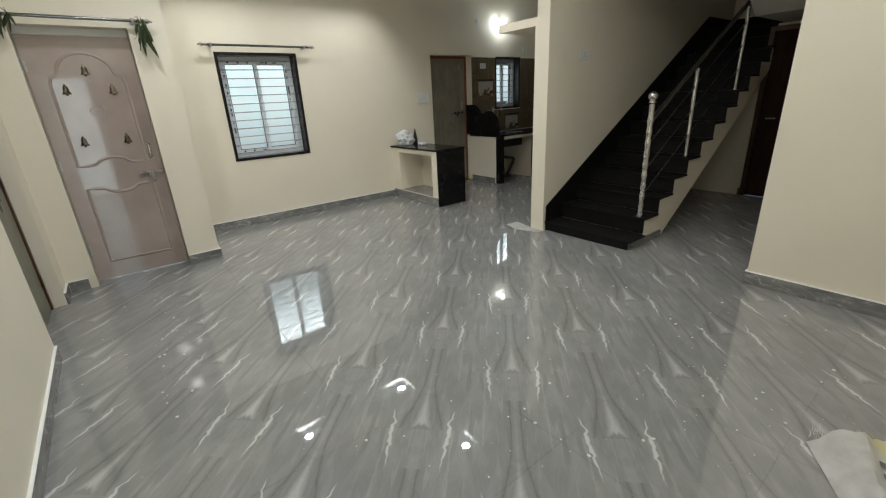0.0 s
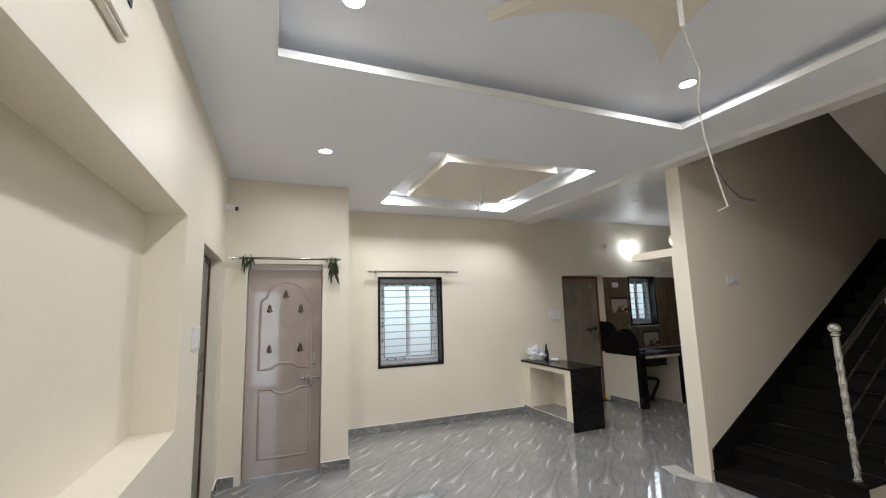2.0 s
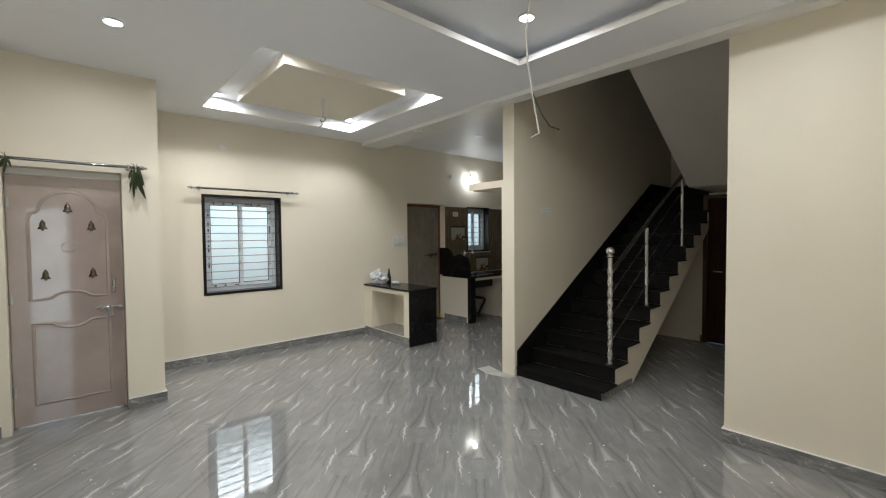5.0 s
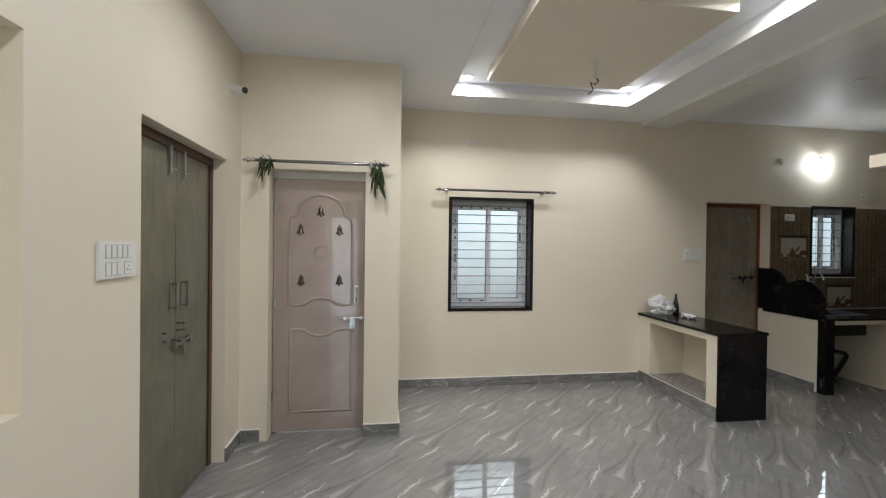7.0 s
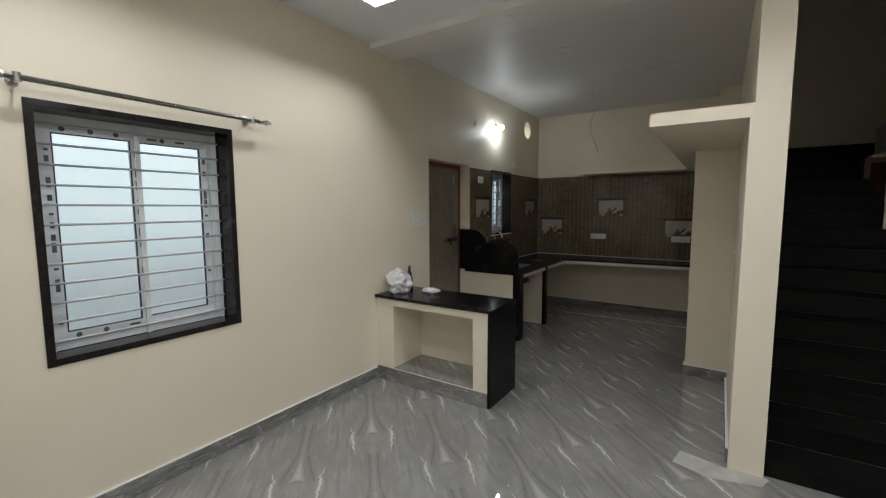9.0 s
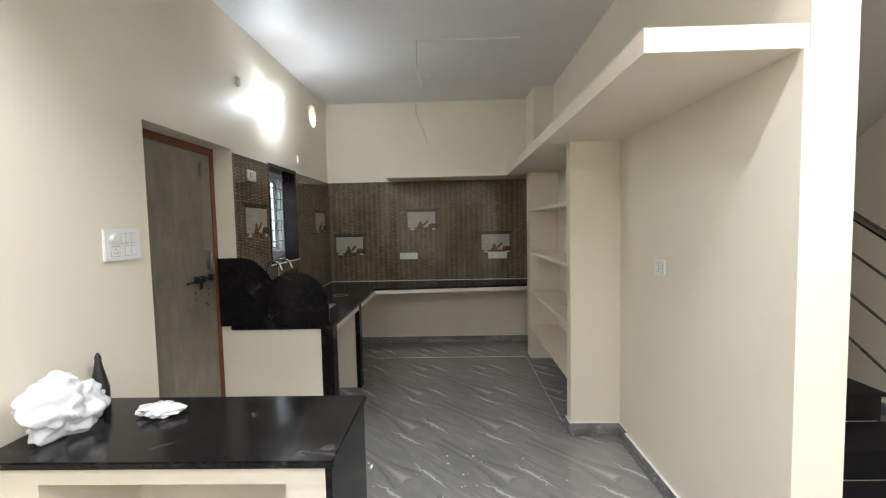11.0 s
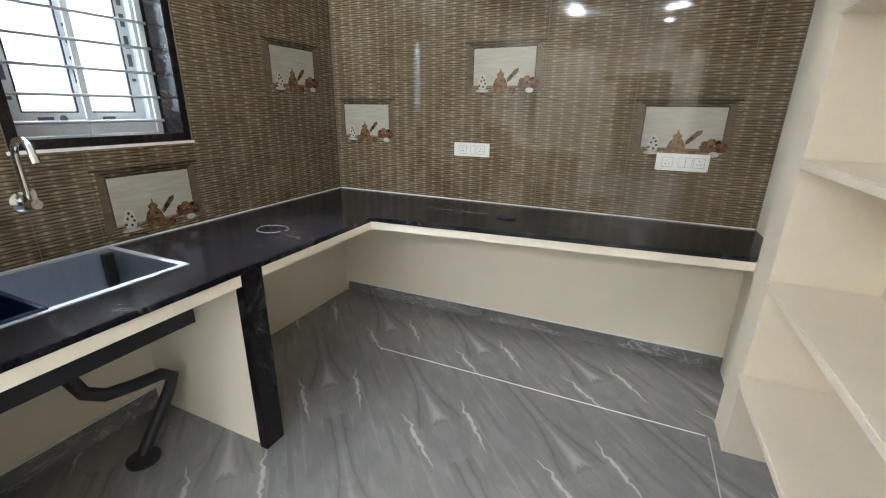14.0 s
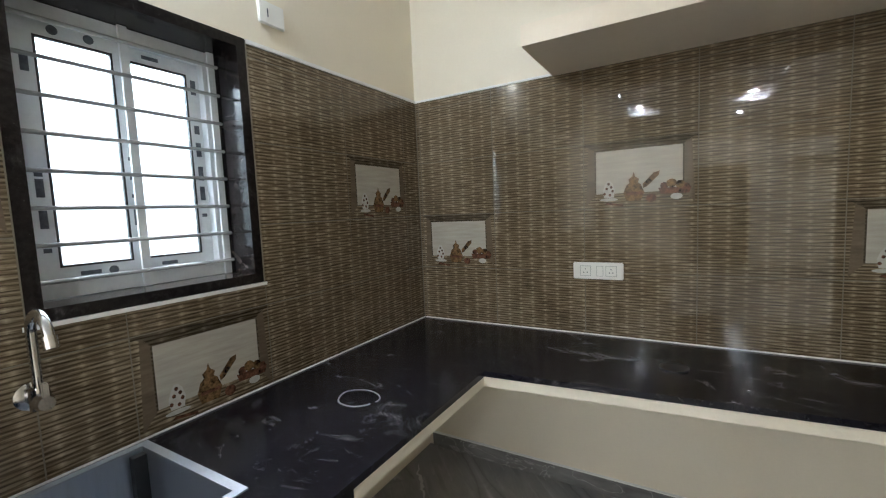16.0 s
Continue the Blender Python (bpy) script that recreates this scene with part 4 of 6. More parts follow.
# ---- entrance door ----
def entrance_door():
    y0, y1, top = 0.682, 1.40, 2.045
    xf = 0.958
    d = thing("door_1", "pinkish-brown gloss panelled entrance door, shut, with bell ornaments", "door", (0.94, y0, 0), kind="structure")
    part("door_leaf", box_bm((xf - 0.035, y0, 0.012), (xf, y1, top), 0.002), PINK_DOOR, d, "pinkish-brown gloss door leaf")
    part("frame", carved([((xf - 0.09, y0 - 0.005, 0), (xf - 0.036, y1 + 0.004, 2.099))], [((xf - 0.3, y0 + 0.02, -0.1), (xf + 0.1, y1 - 0.02, 2.05))]), CREAM, d, "cream painted door frame")
    part("lintel_strip", box_bm((xf - 0.034, y0 - 0.004, 2.05), (xf - 0.005, y1 + 0.003, 2.099)), TRIM_WHITE, d, "pale strip above the leaf")

    def moulding(points, closed=True):
        pts = [Vector((xf + 0.0005, y, z)) for y, z in points]
        bm = bmesh.new()
        n = len(pts)
        rows = []
        for i, p in enumerate(pts):
            tang = (pts[(i + 1) % n] - pts[i - 1]).normalized()
            side = Vector((1, 0, 0)).cross(tang).normalized()
            rows.append([bm.verts.new(p + side * o + Vector((h, 0, 0))) for o, h in ((-0.013, 0.0), (-0.006, 0.006), (0.004, 0.007), (0.013, 0.0))])
        for i in range(n):
            ra, rb = rows[i], rows[(i + 1) % n]
            for a in range(3):
                bm.faces.new((ra[a], ra[a + 1], rb[a + 1], rb[a]))
        bmesh.ops.recalc_face_normals(bm, faces=bm.faces)
        return bm

    def arc(cy, cz, r, a0, a1, n=16, rz=None):
        return [(cy + r * math.cos(radians(a0 + (a1 - a0) * i / n)), cz + (rz or r) * math.sin(radians(a0 + (a1 - a0) * i / n))) for i in range(n + 1)]

    cy = 1.05
    upper = [(0.802, 1.03), (0.87, 1.03), (0.92, 1.036)] + arc(cy, 1.035, 0.115, 165, 15, 14, 0.05) + [(1.18, 1.036), (1.23, 1.03), (1.297, 1.03), (1.297, 1.35), (1.297, 1.68)] + \
            [(1.285, 1.735), (1.255, 1.745), (1.24, 1.76)] + arc(cy, 1.76, 0.185, 5, 175, 18, 0.16) + [(0.86, 1.76), (0.845, 1.745), (0.815, 1.735), (0.802, 1.68), (0.802, 1.35)]
    part("upper_panel", moulding(upper), PINK_DOOR, d, "raised arched moulding", smooth=True)
    lower = [(0.812, 0.17), (1.05, 0.17), (1.297, 0.17), (1.297, 0.5), (1.297, 0.835), (1.23, 0.835), (1.18, 0.83)] + arc(cy, 0.835, 0.115, -15, -165, 14, 0.05) + [(0.92, 0.83), (0.87, 0.835), (0.812, 0.835), (0.812, 0.5)]
    part("lower_panel", moulding(lower), PINK_DOOR, d, "raised moulding with a curved top", smooth=True)
    ins = prism(bmesh.new(), [(0.85, 0.215), (1.255, 0.215), (1.255, 0.76), (0.85, 0.76)], "x", xf, xf + 0.003)
    part("lower_field", ins, PINK_DOOR, d)
    prof = [(0.004, 0.045), (0.008, 0.04), (0.006, 0.034), (0.014, 0.028), (0.019, 0.012), (0.021, -0.012), (0.03, -0.026), (0.031, -0.033), (0.009, -0.034), (0.008, -0.044), (0.001, -0.047)]
    for y, z in ((1.045, 1.79), (0.888, 1.642), (1.195, 1.64), (0.895, 1.232), (1.196, 1.233)):
        part("bell_ornament", lathe(bmesh.new(), prof, Matrix.Translation((xf + 0.002, y, z)) @ Matrix.Diagonal((0.4, 1, 1, 1)), 16), BRASS, d, "dark brass bell-shaped ornament", smooth=True)
    mark = bmesh.new()
    for k in range(5):
        a = k * 1.3
        sweep(mark, [(xf + 0.0012, 1.05 + 0.05 * math.cos(a + s * 1.1), 1.47 + 0.07 * math.sin(a + s * 1.5) * (0.5 + 0.1 * k)) for s in (0, 0.4, 0.8, 1.2)], 0.0022, 6)
    part("faint_emblem", mark, DULL_STEEL, d, "faint scratched outline of an emblem")
    # tower bolt with padlock hasp
    bolt = bmesh.new()
    rod(bolt, (xf + 0.018, 1.205, 0.925), (xf + 0.018, 1.398, 0.925), 0.0065, 12)
    for y in (1.245, 1.30, 1.375):
        bx(bolt, (xf, y - 0.012, 0.912), (xf + 0.026, y + 0.012, 0.938), 0.003)
    part("bolt", bolt, CHROME, d, "steel sliding bolt", smooth=True)
    hasp = bmesh.new()
    bx(hasp, (xf, 1.287, 0.835), (xf + 0.012, 1.322, 0.925), 0.003)
    bx(hasp, (xf + 0.012, 1.283, 0.85), (xf + 0.03, 1.327, 0.89), 0.004)
    part("hasp", hasp, CHROME, d, "steel hasp and lock")
    pull = bmesh.new()
    sweep(pull, [(xf, 1.335, 1.175), (xf + 0.03, 1.335, 1.16), (xf + 0.036, 1.335, 1.115), (xf + 0.03, 1.335, 1.07), (xf, 1.335, 1.055)], 0.0075, 10)
    bx(pull, (xf, 1.322, 1.05), (xf + 0.004, 1.348, 1.19))
    part("pull_handle", pull, CHROME, d, "steel pull handle", smooth=True)
    for z in (1.82, 1.05, 0.30):
        hinge = box_bm((xf - 0.004, y0 - 0.004, z - 0.04), (xf + 0.004, y0 + 0.018, z + 0.04), 0.002)
        rod(hinge, (xf + 0.006, y0, z - 0.045), (xf + 0.006, y0, z + 0.045), 0.006, 10)
        part("hinge", hinge, DULL_STEEL, d, smooth=True)


entrance_door()

# ---- double door in the south wall ----
def double_door():
    yf = 0.372
    x0, x1 = CUP[0], CUP[1]
    d = thing("door_2", "grey wood-veneer double door with steel bolts in a brown frame, shut", "door", ((x0 + x1) / 2, yf, 0), kind="structure")
    part("frame", carved([((x0 + 0.001, yf - 0.1, 0.001), (x1 - 0.001, yf + 0.012, 2.098))], [((x0 + 0.045, 0, -0.2), (x1 - 0.045, 1, 2.05))]), DARK_WOOD, d, "dark red-brown painted frame")
    seam = 1.865
    for a, b in ((x0 + 0.047, seam - 0.0015), (seam + 0.0015, x1 - 0.047)):
        leaf = part("door_leaf", box_bm((a, yf - 0.035, 0.01), (b, yf, 2.047), 0.0015), VENEER, d, "grey-green wood veneer leaf")
    for x in (1.79, 1.925):
        h = bmesh.new()
        bx(h, (x - 0.012, yf, 1.14), (x + 0.012, yf + 0.004, 1.315), 0.002)
        rod(h, (x, yf + 0.036, 1.15), (x, yf + 0.036, 1.30), 0.009, 12)
        for z in (1.16, 1.29):
            rod(h, (x, yf, z), (x, yf + 0.036, z), 0.007, 10)
        part("pull_handle", h, DULL_STEEL, d, "brushed steel pull handle", smooth=True)
    for x in (1.79, 1.95):
        h = bmesh.new()
        bx(h, (x - 0.016, yf, 1.88), (x + 0.016, yf + 0.005, 2.045), 0.002)
        rod(h, (x, yf + 0.014, 1.90), (x, yf + 0.014, 2.06), 0.007, 12)
        rod(h, (x, yf + 0.014, 1.93), (x - 0.03, yf + 0.03, 1.93), 0.005, 10)
        part("tower_bolt", h, DULL_STEEL, d, "steel tower bolt", smooth=True)
    h = bmesh.new()
    rod(h, (1.70, yf + 0.018, 0.955), (1.92, yf + 0.018, 0.935), 0.007, 12)
    for x in (1.72, 1.83, 1.905):
        bx(h, (x - 0.014, yf, 0.925), (x + 0.014, yf + 0.028, 0.965), 0.003)
    bx(h, (1.80, yf + 0.02, 0.87), (1.825, yf + 0.03, 0.94), 0.003)
    part("slide_bolt", h, DULL_STEEL, d, "steel sliding bolt", smooth=True)
    for x, z in ((1.79, 1.05), (1.79, 1.01), (1.85, 1.06), (1.85, 1.02), (2.0, 1.03), (2.0, 0.985), (1.90, 0.975), (1.88, 0.965)):
        part("screw", rod(bmesh.new(), (x, yf, z), (x, yf + 0.02, z), 0.005, 8), DARK_PRINT, d, "dark projecting screw")
    for z in (1.80, 1.02, 0.25):
        hb = box_bm((x0 + 0.03, yf + 0.011, z - 0.05), (x0 + 0.06, yf + 0.017, z + 0.05), 0.002)
        part("hinge", hb, DARK_WOOD, d)


double_door()

# ---- kitchen side door ----
def kitchen_door():
    y0, y1 = KDOOR[0], KDOOR[1]
    xf = -0.14
    d = thing("door_3", "grey wood-veneer flush door with black bolt in a red-brown frame, shut", "door", (xf, (y0 + y1) / 2, 0), kind="structure")
    part("frame", carved([((xf - 0.09, y0 + 0.001, 0.001), (xf + 0.008, y1 - 0.001, 2.078))], [((-1, y0 + 0.045, -0.2), (1, y1 - 0.04, 2.03))]), RED_WOOD, d, "red-brown painted frame")
    part("door_leaf", box_bm((xf - 0.035, y0 + 0.047, 0.01), (xf, y1 - 0.042, 2.027), 0.0015), BROWN_VENEER, d, "grey-brown wood veneer leaf")
    h = bmesh.new()
    rod(h, (xf + 0.016, 5.810, 1.165), (xf + 0.016, 6.110, 1.185), 0.0065, 12)
    for y in (5.910, 5.980, 6.070):
        bx(h, (xf, y - 0.013, 1.155), (xf + 0.026, y + 0.013, 1.20), 0.003)
    bx(h, (xf + 0.014, 5.935, 1.11), (xf + 0.024, 5.960, 1.17), 0.003)
    part("slide_bolt", h, BLACK_PLASTIC, d, "black sliding bolt", smooth=True)
    p = bmesh.new()
    sweep(p, [(xf, 6.060, 1.36), (xf + 0.03, 6.060, 1.35), (xf + 0.032, 6.060, 1.29), (xf + 0.03, 6.060, 1.235), (xf, 6.060, 1.225)], 0.007, 10)
    bx(p, (xf, 6.050, 1.215), (xf + 0.004, 6.070, 1.37))
    part("pull_handle", p, DULL_STEEL, d, "dull steel pull handle", smooth=True)
    t = box_bm((xf, 6.015, 1.87), (xf + 0.006, 6.035, 1.95), 0.002)
    rod(t, (xf + 0.012, 6.025, 1.88), (xf + 0.012, 6.025, 1.96), 0.006, 10)
    part("tower_bolt", t, DULL_STEEL, d)
    for y, z in ((5.910, 1.09), (5.910, 1.05), (6.050, 1.10), (6.050, 1.06), (6.020, 1.0), (6.040, 0.99)):
        part("screw", rod(bmesh.new(), (xf, y, z), (xf + 0.006, y, z), 0.005, 8), BLACK_PLASTIC, d)
    structure("door_threshold_patch", box_bm((-0.131, 6.163, 0.001), (-0.095, 6.184, 0.09)), YELLOW, "yellow painted foot of the door jamb", "paint patch")


kitchen_door()

# ---- passage door, dark ----
pd = thing("door_4", "dark red-brown wooden door under the stair landing, shut", "door", (4.2, Y_PASS, 0), kind="structure")
part("frame", carved([((3.771, 7.62, 0.001), (4.679, 7.75, 2.049))], [((3.82, 7, -0.1), (4.63, 8, 2.0))]), DARK_WOOD, pd, "dark brown frame")
# leaf colour taken darker than the frame to make the passage look dim
part("door_leaf", box_bm((3.822, 7.66, 0.01), (4.628, 7.70, 1.998), 0.002), DEEP_WOOD, pd, "dark red-brown door leaf")
pdh = bmesh.new()
rod(pdh, (3.9, 7.63, 1.0), (3.9, 7.66, 1.0), 0.008)
rod(pdh, (3.9, 7.63, 1.0), (4.0, 7.63, 1.0), 0.008)
part("handle", pdh, DULL_STEEL, pd)

# ---- door leaf standing open by the east wall ----
od = thing("open_door_leaf", "dark red-brown wooden door leaf standing open against the wall", "door", (6.045, 1.05, 0))
edge_in, hinge_at = Vector((5.892, 1.735, 0)), Vector((6.04, 1.06, 0))
along_leaf = (hinge_at - edge_in).normalized()
side_leaf = Vector((along_leaf.y, -along_leaf.x, 0)) * 0.019
lb = bmesh.new()
corners = [edge_in + side_leaf, hinge_at + side_leaf, hinge_at - side_leaf, edge_in - side_leaf]
prism(lb, [(c.x, c.y) for c in corners], "z", 0.012, 2.10)
part("leaf", lb, DEEP_WOOD, od, "dark red-brown leaf with pale paint chips")
crng = random.Random(11)
for k in range(7):
    z = 2.09 - crng.random() * 0.5
    c = edge_in - along_leaf * 0.001 + side_leaf * crng.uniform(-0.95, 0.8)
    part("paint_chip", box_bm((c.x - 0.003, c.y - 0.0015, z - crng.uniform(0.005, 0.03)), (c.x + 0.003, c.y + 0.001, z)), TRIM_WHITE, od, "pale paint chip")

# ---- staircase ----
STEPS = 13


def tread_top(k):
    return FIRST + RISE * k


def staircase():
    st = thing("staircase", "cream masonry stairs with black granite treads and risers", "staircase", (STAIR_L, STEP_Y, 0), kind="structure")
    out = [(STEP_Y + 0.012, 0.0)]
    for k in range(STEPS):
        y, z = STEP_Y + 0.012 + RUN * k, tread_top(k) - 0.022
        out += [(y, z), (y + RUN, z)]
    end_y = STEP_Y + 0.012 + RUN * STEPS
    top = tread_top(STEPS) - 0.022
    out += [(end_y, top), (8.95, top), (8.95, top - 0.16), (end_y + 0.15, top - 0.16), (5.31, 0.0)]
    part("body", prism(bmesh.new(), out, "x", STAIR_L + 0.001, STAIR_R - 0.012), CREAM, st, "cream painted stair body")
    # black strip added so the landing's pale front stays dark
    part("landing_edge", box_bm((STAIR_R + 0.013, end_y + 0.087, top - 0.16), (X_PASS - 0.002, end_y + 0.0995, top + 0.02)), BLACK_STEP, st, "black strip added over the landing's front edge")
    part("landing", box_bm((STAIR_R - 0.014, end_y + 0.1, top - 0.16), (X_PASS, 8.95, top)), CREAM, st, "cream landing slab")
    for k in range(STEPS + 1):
        y, z = STEP_Y + RUN * k, tread_top(k)
        low = 0.0 if k == 0 else tread_top(k - 1)
        part("riser", box_bm((STAIR_L + 0.002, y, low + 0.001), (STAIR_R - 0.004, y + 0.0115, z - 0.0215)), BLACK_STEP, st)
        deep = RUN + 0.02 if k < STEPS else 0.85
        part("tread", box_bm((STAIR_L + 0.002, y - 0.022, z - 0.021), (STAIR_R + (0.012 if k else 0.03), y + deep - 0.022, z), 0.005), BLACK_STEP, st)
    band = [(STEP_Y, 0.0), (STEP_Y, tread_top(0) + 0.17)]
    band += [(STEP_Y + RUN * STEPS, tread_top(STEPS) + 0.17), (8.94, tread_top(STEPS) + 0.17), (8.94, tread_top(STEPS) - 0.1), (STEP_Y + RUN * STEPS, tread_top(STEPS) - 0.1), (STEP_Y + 0.2, 0.0)]
    part("wall_skirting", prism(bmesh.new(), band, "x", STAIR_L + 0.0005, STAIR_L + 0.014), BLACK_STEP, st, "sloping black granite skirting")
    part("landing_skirting", box_bm((STAIR_L + 0.015, 8.936, tread_top(STEPS) + 0.001), (X_PASS, 8.949, tread_top(STEPS) + 0.18)), BLACK_STEP, st, "black granite skirting on the landing")
    part("foot_skirting", box_bm((STAIR_R - 0.012, STEP_Y + 0.03, 0.0), (STAIR_R + 0.004, 5.27, 0.062)), SKIRT_TILE, st, "grey tile skirting at the foot")


staircase()

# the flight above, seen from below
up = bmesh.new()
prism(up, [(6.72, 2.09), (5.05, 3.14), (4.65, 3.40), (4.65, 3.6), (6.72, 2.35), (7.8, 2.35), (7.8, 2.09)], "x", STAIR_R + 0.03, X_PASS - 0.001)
structure("upper_flight", up, SOFFIT, "sloping underside of the upper stair flight, its colour darkened for shade", "stair soffit")


def railing():
    x = STAIR_R - 0.07
    r = thing("stair_railing", "polished steel stair railing with turned newel and thin rails", "railing", (x, 4.93, tread_top(1)))
    slope = RISE / RUN

    def base(y):
        return tread_top(int((y - STEP_Y) / RUN))
    y0 = 4.94
    z0 = base(y0)
    prof = [(0.034, 0.0), (0.034, 0.012), (0.026, 0.018)]
    for k in range(9):
        h = 0.06 + k * 0.1
        prof += [(0.022, h), (0.027, h + 0.03), (0.027, h + 0.05), (0.022, h + 0.08)]
    prof += [(0.023, 1.04), (0.032, 1.05), (0.032, 1.06), (0.02, 1.07)]
    newel = part("newel_post", lathe(bmesh.new(), prof, Matrix.Translation((x, y0, z0)), 18), CHROME, r, "ribbed steel newel post", smooth=True)
    part("ball_finial", ball(bmesh.new(), (x, y0, z0 + 1.105), 0.042, seg=20), CHROME, newel, "steel ball", smooth=True)
    posts = [y0, 5.77, 6.82]
    for y in posts[1:]:
        b = base(y)
        prof = [(0.028, 0), (0.028, 0.01), (0.018, 0.015), (0.018, 0.22), (0.022, 0.24), (0.018, 0.26), (0.018, 0.55), (0.022, 0.57), (0.018, 0.59), (0.018, 0.86)]
        part("post", lathe(bmesh.new(), prof, Matrix.Translation((x, y, b)), 14), CHROME, r, smooth=True)
    ye = 6.86

    def line(h, y):
        return z0 + h + slope * (y - y0)
    part("handrail", rod(bmesh.new(), (x, y0, line(0.885, y0)), (x, ye, line(0.885, ye)), 0.022, 16), RAIL_STEEL, r, "round steel handrail", smooth=True)
    for h in (0.21, 0.45, 0.68):
        part("rail", rod(bmesh.new(), (x, y0, line(h, y0)), (x, ye, line(h, ye)), 0.007, 10), RAIL_STEEL, r, smooth=True)


railing()

# ---- switchboards and sockets ----
def plate(name, label, at, w, h, turn, cells, group="wall plates"):
    """A white wall plate, facing -y before its turn; cells: (x, z, w, h, kind)."""
    p = thing(name, label, "wall switch", group=group)
    part("cover", box_bm((-w / 2, -0.012, -h / 2), (w / 2, 0, h / 2), 0.004), PLATE, p, smooth=True)
    for x, z, cw, ch, kind in cells:
        if kind in ("switch", "socket"):
            # grey backing plate, its colour standing for shadow round the insert
            part("gap", box_bm((x - cw / 2 - 0.0022, -0.0128, z - ch / 2 - 0.0022), (x + cw / 2 + 0.0022, -0.0122, z + ch / 2 + 0.0022)), GAP_SHADE, p, "grey backing painted as the shadow round the insert")
        if kind == "switch":
            part("rocker", box_bm((x - cw / 2, -0.0155, z - ch / 2), (x + cw / 2, -0.0125, z + ch / 2), 0.0012), PLATE, p)
        elif kind == "mark":
            part("indicator", box_bm((x - cw / 2, -0.0145, z - ch / 2), (x + cw / 2, -0.0125, z + ch / 2)), DARK_PRINT, p, "dark indicator slot")
        elif kind == "socket":
            s = part("socket", box_bm((x - cw / 2, -0.0145, z - ch / 2), (x + cw / 2, -0.0125, z + ch / 2), 0.001), PLATE, p)
            for dx, dz in ((0, 0.009), (-0.008, -0.007), (0.008, -0.007)):
                part("pin_hole", rod(bmesh.new(), (x + dx, -0.0152, z + dz), (x + dx, -0.0125, z + dz), 0.0028, 8), DARK_PRINT, s)
        elif kind == "dial":
            part("dial", lathe(bmesh.new(), [(cw / 2, 0), (cw / 2 * 0.8, 0.014), (0.001, 0.015)], pose(x, -0.0125, z, 90, 0, 0), 16), PLATE, p, smooth=True)
    p.matrix_basis = Matrix.Translation(at) @ pose(0, 0, 0, 0, 0, turn)
    return p


big = [(-0.07 + 0.035 * k, 0.035, 0.028, 0.05, "switch") for k in range(5)] + [(-0.07 + 0.035 * k, -0.035, 0.028, 0.05, "switch") for k in range(3)] + [(0.06, -0.035, 0.05, 0.05, "socket")]
plate("switchboard", "large white switchboard on the cream wall", (2.575, Y_SOUTH, 1.45), 0.25, 0.15, 180, big)
mid_cells = [(-0.06, 0.03, 0.04, 0.04, "dial"), (0.0, 0.03, 0.026, 0.045, "switch"), (0.03, 0.03, 0.026, 0.045, "switch"), (0.06, 0.03, 0.026, 0.045, "switch"), (-0.05, -0.03, 0.05, 0.045, "socket"), (0.02, -0.03, 0.026, 0.045, "switch"), (0.06, -0.03, 0.026, 0.045, "switch")]
plate("switchboard", "white switchboard with a fan dial beside the door", (0, 5.145, 1.45), 0.22, 0.15, 90, mid_cells)
plate("socket_plate", "white socket and switch plate under the niche", (3.89, Y_SOUTH, 0.80), 0.26, 0.10, 180, [(-0.07, 0, 0.06, 0.06, "socket"), (0.0, 0, 0.028, 0.055, "switch"), (0.07, 0, 0.06, 0.06, "socket")])
plate("switch_plate", "white switch plate on the stair wall", (STAIR_L, 5.18, 1.795), 0.17, 0.09, 90, [(-0.04, 0, 0.028, 0.05, "switch"), (0.0, 0, 0.028, 0.05, "switch"), (0.045, 0, 0.04, 0.05, "socket")])
plate("switch_plate", "small white switch plate on the cream wall", (2.70, 5.50, 1.255), 0.12, 0.09, -90, [(-0.02, 0, 0.028, 0.05, "switch"), (0.025, 0, 0.03, 0.05, "socket")])
NORTH_FACE, WEST_FACE = Y_NORTH - 0.011, 0.011
plate("socket_plate", "white socket and switch plate on the weave tiles", (1.005, NORTH_FACE, 1.117), 0.225, 0.08, 0, [(-0.055, 0, 0.045, 0.045, "socket"), (0.01, 0, 0.026, 0.045, "switch"), (0.06, 0, 0.045, 0.045, "socket")])
plate("socket_plate", "long white socket plate on the weave tiles", (2.125, NORTH_FACE, 1.108), 0.235, 0.085, 0, [(-0.065, 0, 0.045, 0.045, "socket"), (0.0, 0, 0.026, 0.045, "switch"), (0.03, 0, 0.026, 0.045, "switch"), (0.075, 0, 0.045, 0.045, "socket")])
plate("socket_plate", "white socket plate with a dark switch mark on the tiles", (WEST_FACE, 6.44, 1.918), 0.135, 0.085, 90, [(-0.03, 0, 0.006, 0.035, "mark"), (0.03, 0, 0.045, 0.045, "socket")])
plate("switch_plate", "small white switch plate above the kitchen window", (0, 7.52, 2.195), 0.115, 0.085, 90, [(-0.02, 0, 0.004, 0.03, "mark")])

# ---- distribution box, camera, small fittings ----
db = thing("distribution_box", "cream metal distribution box high on the wall", "electrical box", (4.42, Y_SOUTH, 2.44))
part("body", box_bm((4.222, Y_SOUTH, 2.442), (4.618, Y_SOUTH + 0.022, 2.676), 0.004), PANEL_CREAM, db)
part("door", box_bm((4.236, Y_SOUTH + 0.0225, 2.456), (4.604, Y_SOUTH + 0.032, 2.662), 0.003), PANEL_CREAM, db)
part("latch", box_bm((4.25, Y_SOUTH + 0.0325, 2.545), (4.285, Y_SOUTH + 0.037, 2.58), 0.002), BLACK_PLASTIC, db, "black latch")

